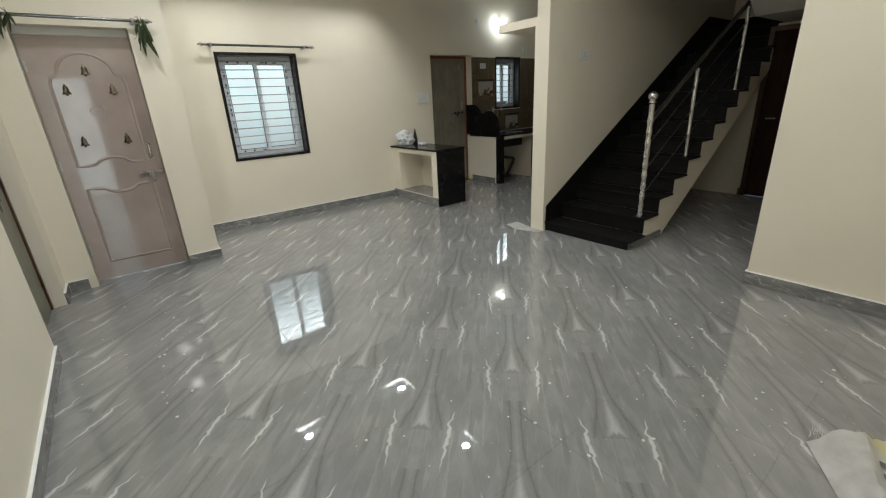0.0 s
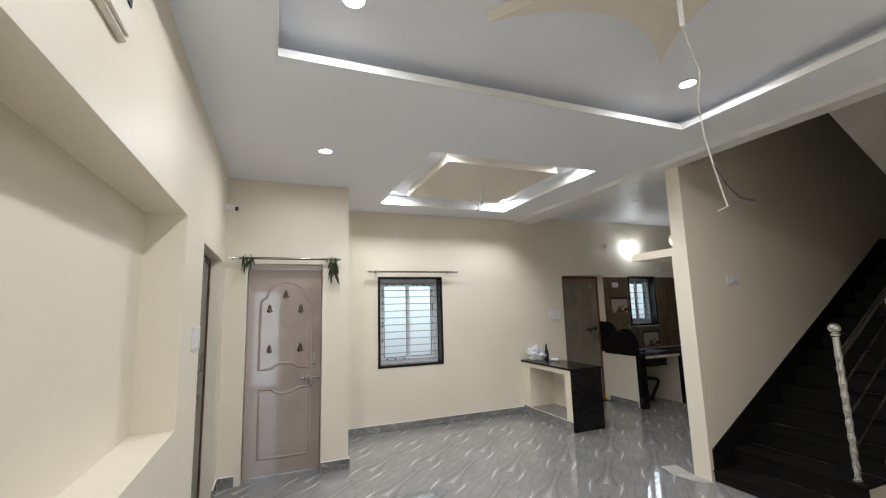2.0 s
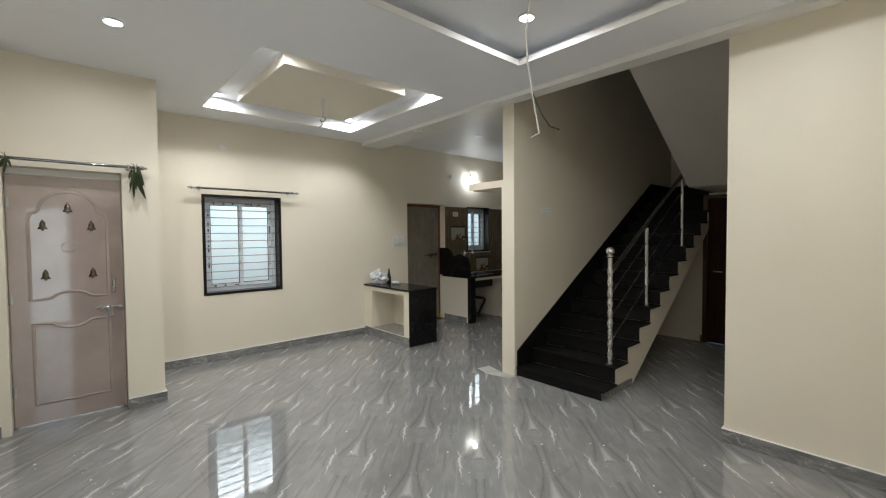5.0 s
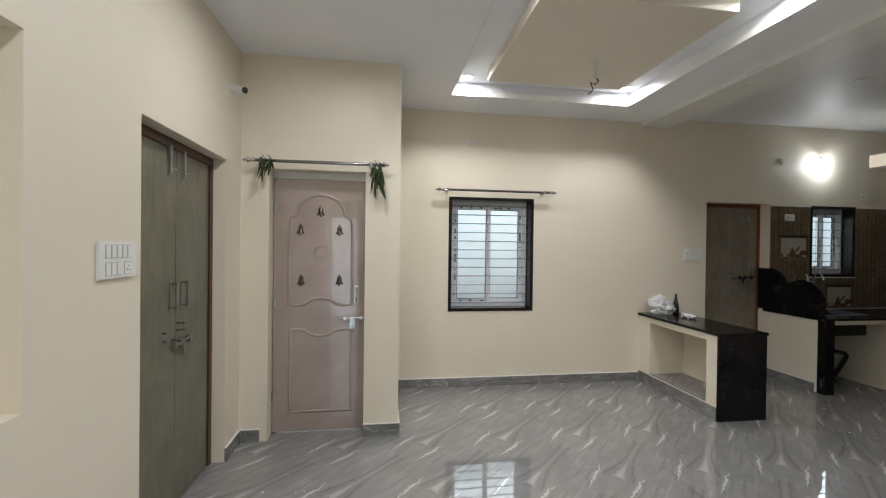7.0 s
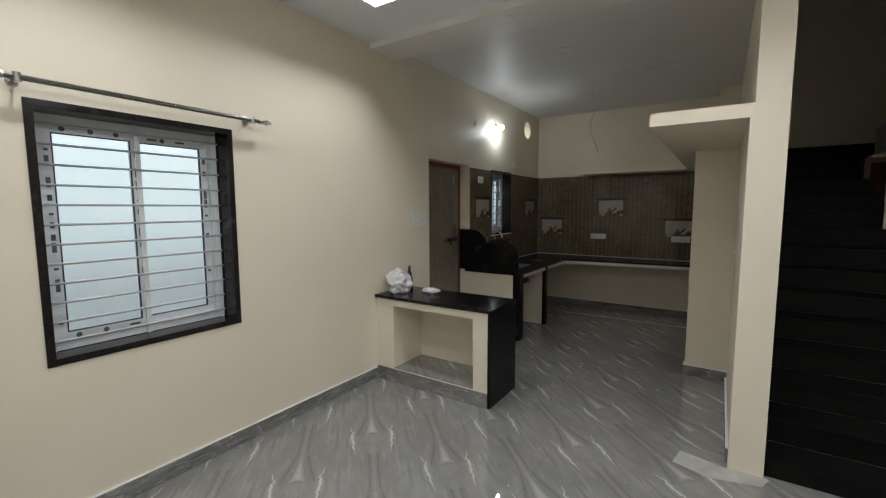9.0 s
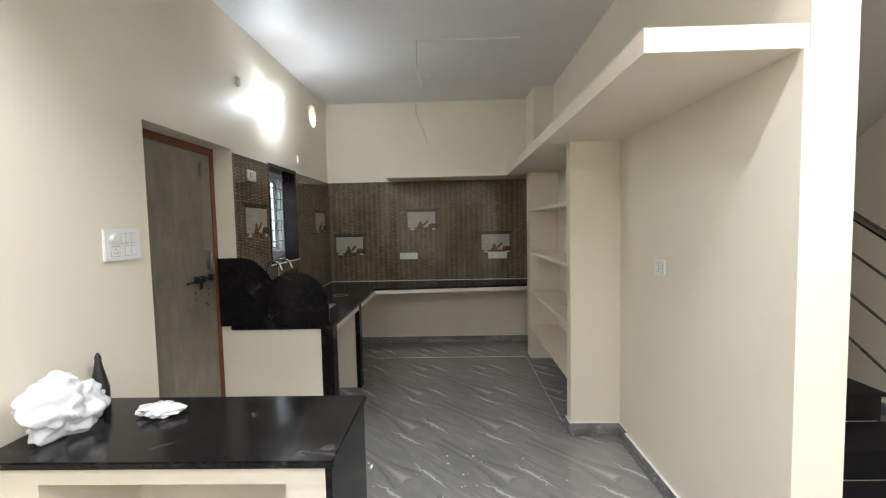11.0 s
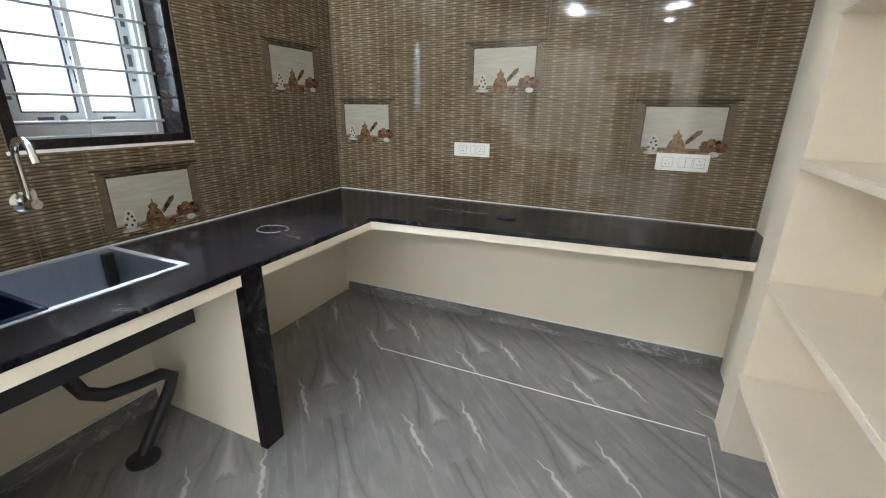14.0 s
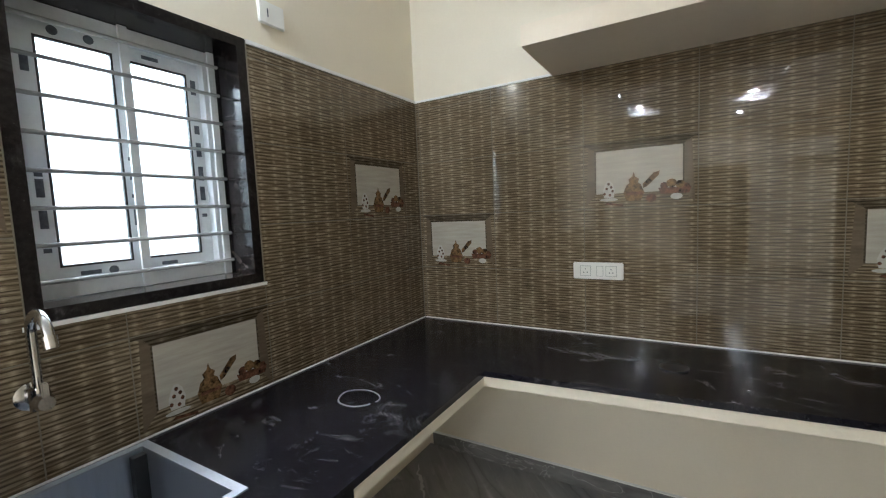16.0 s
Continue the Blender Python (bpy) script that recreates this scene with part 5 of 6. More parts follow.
sc = thing("security_camera", "small white dome security camera under the ceiling", "camera", (1.28, Y_SOUTH, 2.62))
part("base", lathe(bmesh.new(), [(0.035, 0), (0.035, 0.02), (0.025, 0.026)], pose(1.28, Y_SOUTH, 2.62, -90, 0, 0), 18), PLATE, sc, smooth=True)
scb = bmesh.new()
rod(scb, (1.28, Y_SOUTH + 0.03, 2.62), (1.33, Y_SOUTH + 0.10, 2.60), 0.028, 18)
part("barrel", scb, PLATE, sc, smooth=True)
part("lens", rod(bmesh.new(), (1.33, Y_SOUTH + 0.10, 2.60), (1.334, Y_SOUTH + 0.106, 2.5985), 0.022, 18), BLACK_PLASTIC, sc, "black lens")


def holder(y, z, label):
    h = thing("lamp_holder", label, "lamp holder", (0, y, z), group="wall lamp holders")
    part("base", lathe(bmesh.new(), [(0.040, 0), (0.040, 0.008), (0.030, 0.011), (0.018, 0.012), (0.016, 0.016), (0.001, 0.017)], pose(0, y, z, 0, 90, 0), 18), PLATE, h, smooth=True)


holder(2.504, 2.641, "empty white lamp holder on the cream wall")
holder(6.34, 2.60, "empty white lamp holder above the kitchen door")


def wire(name, pts, label, r=0.004, mat=WIRE, extra=None, cap=None):
    w = thing(name, label, "wire", pts[0])
    part("cable", sweep(bmesh.new(), pts, r, 8), mat, w, smooth=True)
    if extra:
        part("loose_end", sweep(bmesh.new(), extra, r * 0.8, 8), BLACK_PLASTIC, w, "dark bare end")
    if cap:
        part("ceiling_cup", lathe(bmesh.new(), cap, Matrix.Translation((pts[0][0], pts[0][1], 0)), 20), TRIM_WHITE, w, "white ceiling cup", smooth=True)
    return w


wire("pendant_wire", [(SX, SY, 3.01), (SX, SY, 2.74), (SX + 0.01, SY + 0.005, 2.66), (SX + 0.035, SY + 0.02, 2.52), (SX + 0.02, SY + 0.01, 2.38), (SX + 0.035, SY, 2.24), (SX + 0.05, SY + 0.01, 2.12), (SX + 0.07, SY + 0.015, 2.0), (SX + 0.085, SY + 0.01, 1.945), (SX + 0.06, SY - 0.01, 1.93)],
     "twisted wire hanging from a ceiling fan hook", 0.0035, WIRE,
     [(SX + 0.05, SY + 0.01, 2.12), (SX + 0.085, SY + 0.02, 2.03), (SX + 0.12, SY + 0.03, 1.97), (SX + 0.16, SY + 0.04, 1.95)], [(0.075, 3.019), (0.072, 3.01), (0.02, 3.004), (0.001, 3.003)])
solo("fan_down_rod", rod(bmesh.new(), (SX, SY, 3.005), (SX, SY, 2.73), 0.010, 14), TRIM_WHITE, "white ceiling fan down rod", "fan rod", smooth=True)
FX, FY = 1.42, 3.15
wire("pendant_wire", [(FX, FY, 3.0), (FX, FY, 2.84), (FX + 0.01, FY + 0.02, 2.80), (FX + 0.03, FY - 0.02, 2.765), (FX, FY - 0.04, 2.79), (FX - 0.03, FY, 2.75), (FX - 0.05, FY - 0.03, 2.72)], "coiled wire hanging from the square ceiling panel", 0.005, BLACK_PLASTIC)
solo("fan_down_rod", rod(bmesh.new(), (FX, FY, 3.01), (FX, FY, 2.82), 0.011, 14), TRIM_WHITE, "short white ceiling fan down rod", "fan rod", smooth=True)
KX, KY = 1.30, 6.74
wire("pendant_wire", [(KX, KY, KCEIL), (KX, KY, 2.82), (KX + 0.03, KY + 0.01, 2.68), (KX - 0.02, KY, 2.52), (KX - 0.015, KY, 2.42), (KX + 0.04, KY + 0.01, 2.30), (KX + 0.07, KY + 0.02, 2.19)], "thin pale wire hanging from the kitchen ceiling", 0.0045)
solo("ceiling_conduit", box_bm((KX, KY - 0.006, KCEIL - 0.012), (2.15, KY + 0.006, KCEIL)), TRIM_WHITE, "thin white wiring strip along the kitchen ceiling", "conduit")
solo("ceiling_box_cover", lathe(bmesh.new(), [(0.05, KCEIL), (0.05, KCEIL - 0.008), (0.001, KCEIL - 0.01)], Matrix.Translation((1.32, 7.55, 0)), 24), TRIM_WHITE, "round white junction cover on the kitchen ceiling", "junction cover", "ceiling covers")
solo("ceiling_box_cover", lathe(bmesh.new(), [(0.055, KCEIL), (0.055, KCEIL - 0.008), (0.001, KCEIL - 0.01)], Matrix.Translation((1.32, 5.70, 0)), 24), TRIM_WHITE, "round white junction cover on the kitchen ceiling", "junction cover", "ceiling covers")
solo("ceiling_box_cover", lathe(bmesh.new(), [(0.05, 2.925), (0.05, 2.916), (0.001, 2.914)], Matrix.Translation((1.24, 4.60, 0)), 24), TRIM_WHITE, "round white junction cover under the beam", "junction cover", "ceiling covers")

# ---- console between hall and kitchen ----
def console():
    y0, y1, x1 = 4.485, 4.96, 1.15
    c = thing("console_counter", "low cream masonry counter with black granite top and end panel", "counter", (0.6, 4.7, 0), kind="structure")
    body = carved([((0.0005, y0, 0), (x1, y1 - 0.01, 0.755))], [((0.205, y0 - 0.1, 0.125), (1.02, y1 - 0.06, 0.695))])
    part("body", body, CREAM, c, "cream plaster counter with an open bay")
    part("shelf_tile", box_bm((0.206, y0 + 0.001, 0.1255), (1.019, y1 - 0.061, 0.129)), FLOOR, c, "grey tile lining the bay floor")
    part("plinth", box_bm((0.016, y0 - 0.013, 0), (x1 - 0.001, y0 - 0.0005, 0.118), 0.002), SKIRT_TILE, c, "grey marble-look plinth tile")
    part("top", box_bm((0.0005, y0 - 0.022, 0.756), (x1 + 0.032, y1 + 0.012, 0.782), 0.005), GRANITE, c, "polished black granite top")
    part("end_panel", box_bm((x1 + 0.0005, y0 - 0.008, 0.0), (x1 + 0.022, y1, 0.755), 0.002), GRANITE, c, "black granite end panel")


console()


def crumpled(bm, centre, size, seed, detail=3, amount=0.3):
    made = bmesh.ops.create_icosphere(bm, subdivisions=detail, radius=1.0)["verts"]
    off = Vector((seed * 3.1, seed * 1.7, seed * 0.9))
    for v in made:
        n = noise.noise(v.co * 1.6 + off) * amount + noise.noise(v.co * 4.2 + off) * amount * 0.5
        r = 1 + n
        v.co = Vector((v.co.x * r * size[0], v.co.y * r * size[1], max(-0.82, v.co.z * r) * size[2])) + Vector(centre)
    return bm


bag = thing("plastic_bag", "crumpled thin white plastic bag, part filled", "plastic bag", (0.13, 4.68, 0.782))
part("film", crumpled(bmesh.new(), (0.125, 4.67, 0.868), (0.10, 0.135, 0.105), 2, 5, 0.42), BAG, bag, smooth=True)
knot = bmesh.new()
for a in (0.3, 2.2):
    sweep(knot, [(0.125, 4.67, 0.95), (0.125 + 0.03 * math.cos(a), 4.67 + 0.04 * math.sin(a), 0.985), (0.125 + 0.05 * math.cos(a), 4.67 + 0.06 * math.sin(a), 0.972)], 0.012, 7, 0.4)
part("knot", knot, BAG, bag)

bot = thing("bottle", "small dark pointed glass bottle", "bottle", (0.065, 4.90, 0.782))
part("glass", lathe(bmesh.new(), [(0.030, 0.0), (0.034, 0.006), (0.034, 0.075), (0.027, 0.11), (0.018, 0.15), (0.011, 0.19)], Matrix.Translation((0.065, 4.90, 0.782)), 20), BLACK_PLASTIC, bot, "dark glass body", smooth=True)
part("cap", lathe(bmesh.new(), [(0.012, 0.19), (0.012, 0.205), (0.004, 0.222), (0.001, 0.223)], Matrix.Translation((0.065, 4.90, 0.782)), 14), BLACK_PLASTIC, bot, "black cap", smooth=True)
solo("small_tin", lathe(bmesh.new(), [(0.028, 0.782), (0.03, 0.784), (0.03, 0.855), (0.026, 0.858), (0.001, 0.858)], Matrix.Translation((0.10, 4.835, 0)), 18), BRASS, "small dark tin beside the bottle", "tin", smooth=True)
solo("foil_packet", crumpled(bmesh.new(), (0.40, 4.80, 0.805), (0.085, 0.06, 0.026), 7, 3, 0.5), BAG, "crumpled white foil packet on the granite", "packet")

# ---- sack and bucket in the hall corner ----
def sack():
    s = thing("plastic_sack", "crumpled pale woven plastic sack with dark printing", "sack", (5.75, 2.95, 0))
    nx, ny = 26, 30
    rng = random.Random(4)
    rows = []
    bm = bmesh.new()
    ux, uy = Vector((0.845, 0.535, 0)), Vector((0.535, -0.845, 0))
    org = Vector((5.53, 3.03, 0))
    for j in range(ny + 1):
        row = []
        for i in range(nx + 1):
            u, v = i / nx, j / ny
            wd = 0.47 - 0.30 * v ** 0.8
            p = org + ux * (u * wd) + uy * (v * 0.48)
            h = 0.035 + 0.05 * (noise.noise(Vector((u * 3.2, v * 1.4, 1.3))) + 0.35) + 0.035 * math.sin(u * math.pi) + 0.022 * noise.noise(Vector((u * 8, v * 1.2, 4))) + 0.006 * noise.noise(Vector((u * 22, v * 6, 2)))
            edge = min(u, 1 - u) * 9
            h *= min(1, max(0.12, edge))
            fray = 0.02 * noise.noise(Vector((u * 30, 0, 8))) if j == 0 else 0
            row.append(bm.verts.new(p + uy * fray + Vector((0, 0, max(0.004, h)))))
        rows.append(row)
    for ra, rb in zip(rows, rows[1:]):
        for i in range(nx):
            bm.faces.new((ra[i], rb[i], rb[i + 1], ra[i + 1]))
    top = list(bm.faces)
    bmesh.ops.recalc_face_normals(bm, faces=top)
    if top[0].normal.z < 0:
        bmesh.ops.reverse_faces(bm, faces=top)
    bmesh.ops.solidify(bm, geom=list(bm.faces), thickness=0.003)
    rows = [[v.co.copy() for v in row] for row in rows]
    part("fabric", bm, SACK, s, smooth=True)
    fr = bmesh.new()
    for k in range(70):
        u = rng.random()
        p = org + ux * (u * 0.5) + Vector((0, 0, 0.03 + rng.random() * 0.04))
        q = p - uy * rng.uniform(0.01, 0.045) + ux * rng.uniform(-0.02, 0.02) + Vector((0, 0, rng.uniform(-0.02, 0.025)))
        sweep(fr, [p, (p + q) / 2 + Vector((0, 0, 0.008)), q], 0.0014, 4, 0.5)
    part("frayed_edge", fr, SACK, s, "frayed threads along the cut edge")

    def spot(u, v):
        a, b = rows[int(v * ny)], rows[min(ny, int(v * ny) + 1)]
        f, g = u * nx - int(u * nx), v * ny - int(v * ny)
        near = a[int(u * nx)].lerp(a[min(nx, int(u * nx) + 1)], f)
        far = b[int(u * nx)].lerp(b[min(nx, int(u * nx) + 1)], f)
        return near.lerp(far, g) + Vector((0, 0, 0.0045))
    pr = bmesh.new()
    for v0 in (0.28, 0.40, 0.52, 0.64):
        strip = [(spot(0.44 + 0.03 * k, v0), spot(0.44 + 0.03 * k, v0 + 0.06 + 0.015 * (k % 2))) for k in range(9)]
        made = [(pr.verts.new(a), pr.verts.new(b)) for a, b in strip]
        for (a, b), (c, d) in zip(made, made[1:]):
            pr.faces.new((a, c, d, b))
    part("printed_mark", pr, FADED_PRINT, s, "dark worn printing")


sack()
bk = thing("paint_bucket", "small stained brown plastic bucket", "bucket", (5.93, 3.39, 0))
part("body", lathe(bmesh.new(), [(0.056, 0.0), (0.059, 0.002), (0.075, 0.12), (0.079, 0.122), (0.079, 0.138), (0.072, 0.138), (0.070, 0.13), (0.052, 0.01), (0.001, 0.01)], Matrix.Translation((5.93, 3.39, 0)), 28), BUCKET, bk, smooth=True)
bh = bmesh.new()
sweep(bh, [(5.93 + 0.081 * math.cos(a), 3.39 + 0.081 * math.sin(a), 0.143 + 0.012 * math.sin(a * 2)) for a in [k * math.pi / 14 - 0.6 for k in range(15)]], 0.004, 6)
part("handle", bh, BLACK_PLASTIC, bk, "dark wire handle")
solo("brush_stub", sweep(bmesh.new(), [(5.95, 3.36, 0.144), (5.98, 3.345, 0.150), (6.01, 3.325, 0.153)], 0.014, 8, 0.7), BLACK_PLASTIC, "dark paint brush stub across the bucket rim", "brush")

# ---- kitchen counter ----
CT = 0.803
SINK = (0.045, 0.475, 6.325, 6.94)     # x0, x1, y0, y1


def kitchen_counter():
    c = thing("kitchen_counter", "L-shaped black granite worktop on cream masonry supports", "counter", (0.35, 7.0, 0), kind="structure")
    def front(x):
        """The far run's front edge, which draws back towards the shelves."""
        return 7.835 + 0.085 * (x - 0.69)

    run = carved([((0.0115, 6.187, CT - 0.022), (0.692, 7.80, CT))], [((SINK[0], SINK[2], 0.5), (SINK[1], SINK[3], 1.0))])
    prism(run, [(0.0115, 7.80), (0.692, 7.80), (0.692, front(0.692)), (2.405, front(2.405)), (2.405, 7.99), (2.499, 7.99), (2.499, 8.468), (0.0115, 8.468)], "z", CT - 0.022, CT)
    part("worktop", run, WORKTOP, c, "dusty polished black granite worktop")
    low, high = 0.737, CT - 0.0225
    part("apron", carved([((0.0005, 6.275, low), (0.6885, 7.003, high))], [((0.03, 6.29, 0.6), (0.62, 6.99, 1.0))]), CREAM, c, "cream concrete edge under the sink")
    edge = bmesh.new()
    prism(edge, [(0.62, 7.10), (0.6885, 7.10), (0.6885, front(0.69) + 0.004), (2.409, front(2.409) + 0.004), (2.409, 8.05), (0.62, 8.05)], "z", low + 0.004, high)
    prism(edge, [(0.0005, 7.10), (0.62, 7.10), (0.62, 8.05), (2.409, 8.05), (2.409, 8.479), (0.0005, 8.479)], "z", high - 0.03, high)
    part("apron", edge, CREAM, c, "cream concrete slab under the worktop")
    part("end_wall", carved([((0.0005, 6.17, 0), (0.60, 6.245, CT - 0.0225)), ((-0.125, 6.17, 0), (0.01, 6.1845, CT - 0.0225))]), CREAM, c, "cream end wall")
    part("end_leg", box_bm((0.601, 6.163, 0), (0.689, 6.272, CT - 0.0225), 0.002), GRANITE, c, "black granite leg")
    part("partition", box_bm((0.0005, 7.02, 0), (0.648, 7.085, CT - 0.0225)), CREAM, c, "cream partition under the worktop")
    part("leg", box_bm((0.6485, 7.005, 0), (0.690, 7.098, CT - 0.0225), 0.002), GRANITE, c, "black granite leg")


kitchen_counter()


def splash_panel():
    """Two shoulder-high rounded shields of granite at the sink's open end."""
    y0, y1 = 6.163, 6.183
    out = [(-0.128, CT + 0.001), (0.665, CT + 0.001)]
    out += [(0.665, CT + 0.10)]
    cx, cz, r = 0.425, 0.955, 0.238
    out += [(cx + r * math.cos(radians(a)), cz + r * math.sin(radians(a))) for a in range(-2, 132, 6)]
    cx, cz, rx, rz = 0.03, 1.03, 0.24, 0.27
    out += [(cx + rx * math.cos(radians(a)), cz + rz * math.sin(radians(a))) for a in range(28, 92, 6)]
    out += [(-0.02, 1.30), (-0.128, 1.30)]
    p = thing("granite_splash_panel", "black granite splash panel with two rounded lobes", "splash panel", (0.3, 6.173, CT))
    part("slab", prism(bmesh.new(), out, "y", y0, y1), GRANITE, p)
    part("base_strip", box_bm((-0.05, 6.153, CT - 0.026), (0.69, 6.1865, CT), 0.003), GRANITE, p)


splash_panel()


def sink():
    x0, x1, y0, y1 = SINK
    s = thing("kitchen_sink", "brushed steel single-bowl sink with a dark blue drainer tray", "sink", (0.26, 6.63, CT))
    rim = carved([((x0 - 0.018, y0 - 0.018, CT + 0.0005), (x1 + 0.018, y1 + 0.018, CT + 0.005))], [((x0 + 0.006, y0 + 0.006, 0), (x1 - 0.006, y1 - 0.006, 2))])
    part("rim", rim, RIM_STEEL, s, "bright steel rim")
    bowl = carved([((x0 + 0.001, y0 + 0.001, 0.585), (x1 - 0.001, y1 - 0.001, CT + 0.0004))], [((x0 + 0.006, y0 + 0.006, 0.60), (x1 - 0.006, y1 - 0.006, 1.0))])
    part("bowl", bowl, SINK_STEEL, s, "brushed steel bowl")
    pad = carved([((x0 - 0.006, y0 - 0.006, 0.575), (x1 + 0.006, y1 + 0.006, 0.70))], [((x0 + 0.0005, y0 + 0.0005, 0.58), (x1 - 0.0005, y1 - 0.0005, 0.9))])
    part("underside", pad, BLACK_PLASTIC, s, "black coated underside")
    ty0, ty1 = y0 + 0.004, 6.55
    tray = carved([((x0 - 0.004, ty0, 0.715), (x1 + 0.004, ty1, CT + 0.010))], [((x0 + 0.012, ty0 + 0.014, 0.722), (x1 - 0.012, ty1 - 0.014, 1.0))])
    part("drainer_tray", tray, BLUE_BLACK, s, "dark blue plastic drainer tray")
    part("strainer", lathe(bmesh.new(), [(0.045, 0.6005), (0.045, 0.604), (0.03, 0.602), (0.001, 0.602)], Matrix.Translation((0.26, 6.75, 0)), 24), CHROME, s, smooth=True)
    part("overflow_strip", box_bm((x0 + 0.0065, y1 - 0.04, 0.61), (x0 + 0.03, y1 - 0.0065, CT - 0.01)), BLACK_PLASTIC, s, "dark corner strip")


sink()
waste = thing("waste_pipe", "black plastic sink waste pipe bending to the floor", "pipe", (0.28, 6.76, 0))
part("trap", sweep(bmesh.new(), [(0.27, 6.62, 0.575), (0.27, 6.62, 0.46), (0.28, 6.64, 0.40), (0.30, 6.69, 0.365), (0.31, 6.78, 0.35), (0.31, 6.88, 0.335), (0.305, 6.92, 0.30), (0.295, 6.90, 0.24), (0.285, 6.83, 0.13), (0.28, 6.77, 0.04), (0.28, 6.76, 0.012)], 0.024, 12), BLACK_PLASTIC, waste, smooth=True)
part("floor_flange", lathe(bmesh.new(), [(0.06, 0.0), (0.06, 0.012), (0.035, 0.03), (0.027, 0.032)], Matrix.Translation((0.28, 6.76, 0)), 20), BLACK_PLASTIC, waste, smooth=True)
part("collar", lathe(bmesh.new(), [(0.035, 0.52), (0.04, 0.525), (0.04, 0.575)], Matrix.Translation((0.27, 6.62, 0)), 20), BLACK_PLASTIC, waste, smooth=True)


def tap(y):
    t = thing("tap", "chrome wall tap with a swan-neck spout", "tap", (WEST_FACE, y, 1.02), group="kitchen taps")
    z = 1.03
    part("wall_flange", lathe(bmesh.new(), [(0.034, 0), (0.034, 0.006), (0.02, 0.012)], pose(WEST_FACE, y, z, 0, 90, 0), 20), CHROME, t, smooth=True)
    body = bmesh.new()
    rod(body, (WEST_FACE, y, z), (WEST_FACE + 0.075, y, z), 0.017, 16)
    rod(body, (WEST_FACE + 0.055, y, z - 0.02), (WEST_FACE + 0.055, y, z + 0.03), 0.019, 16)
    part("body", body, CHROME, t, smooth=True)
    lever = bmesh.new()
    rod(lever, (WEST_FACE + 0.075, y, z), (WEST_FACE + 0.10, y, z), 0.021, 16, 0.016)
    bx(lever, (WEST_FACE + 0.09, y - 0.007, z), (WEST_FACE + 0.10, y + 0.007, z + 0.05), 0.003)
    part("lever", lever, CHROME, t, smooth=True)
    c = Vector((WEST_FACE + 0.055, y, z + 0.16))
    pts = [Vector((WEST_FACE + 0.055, y, z + 0.025)), Vector((WEST_FACE + 0.055, y, z + 0.09))]
    pts += [c + Vector((0.055 - 0.055 * math.cos(radians(a)), 0, 0.05 * math.sin(radians(a)))) for a in range(0, 156, 15)]
    pts.append(pts[-1] + Vector((0.012, 0, -0.035)))
    part("spout", sweep(bmesh.new(), pts, 0.0105, 12), CHROME, t, "chrome swan-neck spout", smooth=True)
    part("nozzle", rod(bmesh.new(), pts[-1] + Vector((-0.006, 0, 0.014)), pts[-1] + Vector((0.003, 0, -0.012)), 0.0145, 14), CHROME, t, smooth=True)


tap(6.525)
tap(6.735)
cup = thing("plastic_container", "small cloudy plastic container on the worktop corner", "container", (0.09, 6.275, CT))
part("body", carved([((0.035, 6.235, CT + 0.0005), (0.125, 6.305, CT + 0.115))], [((0.039, 6.239, CT + 0.004), (0.121, 6.301, 1.2))]), CLEAR_CUP, cup)
ring = bmesh.new()
sweep(ring, [(0.40 + 0.075 * math.cos(a) * (1 + 0.06 * math.sin(3 * a)), 7.44 + 0.062 * math.sin(a), CT + 0.0005) for a in [k * math.tau / 40 for k in range(39)]], 0.0028, 6)
solo("chalk_ring", ring, CHALK_FILM, "chalky ring mark on the granite worktop", "stain")
solo("worktop_hole_cover", lathe(bmesh.new(), [(0.05, CT), (0.05, CT + 0.006), (0.04, CT + 0.004), (0.001, CT + 0.004)], Matrix.Translation((1.33, 8.15, 0)), 24), BLACK_PLASTIC, "round black cover set in the worktop", "hole cover")

# ---- lofts and open shelves ----
structure("loft_slab", carved([((2.197, 4.604, 2.052), (2.7195, 8.479, 2.13)), ((0.807, 8.026, 2.052), (2.2, 8.479, 2.13))]), SHELF_PAINT, "cream concrete loft slab running round the kitchen", "loft")


def open_shelves():
    s = thing("open_shelves", "built-in cream masonry shelves, empty and dusty", "shelf unit", (2.55, 7.0, 0), kind="structure")
    part("end_panel", box_bm((2.411, 7.80, 0), (2.7195, 7.985, 2.0515)), SHELF_PAINT, s, "cream end panel")
    for z in (1.655, 1.205, 0.775, 0.375):
        part("shelf", box_bm((2.395, 6.1955, z - 0.028), (2.7195, 7.7995, z), 0.004), SHELF_PAINT, s)
    st = bmesh.new()
    n = 22
    low = []
    for k in range(n + 1):
        y = 6.74 + 0.28 * k / n
        c = 2.60 - 0.05 * k / n + 0.008 * math.sin(k * 0.9)
        w = 0.02 * math.sin(math.pi * k / n) * (0.7 + 0.5 * noise.noise(Vector((k * 0.6, 2, 1))))
        low.append((st.verts.new((c - w, y, 0.7756)), st.verts.new((c + w, y, 0.7756))))
    for a, b in zip(low, low[1:]):
        st.faces.new((a[0], a[1], b[1], b[0]))
    part("stain", st, STAIN, s, "brownish dried stain")


open_shelves()
# bare patch at the pier's foot
patch = bmesh.new()
prism(patch, [(2.42, 4.50), (2.62, 4.44), (2.86, 4.50), (2.90, 4.60), (2.85, 4.63), (2.70, 4.60), (2.45, 4.66)], "z", 0.0005, 0.003)
solo("cement_smear", patch, CEMENT, "smear of dry cement on the floor tiles", "cement")

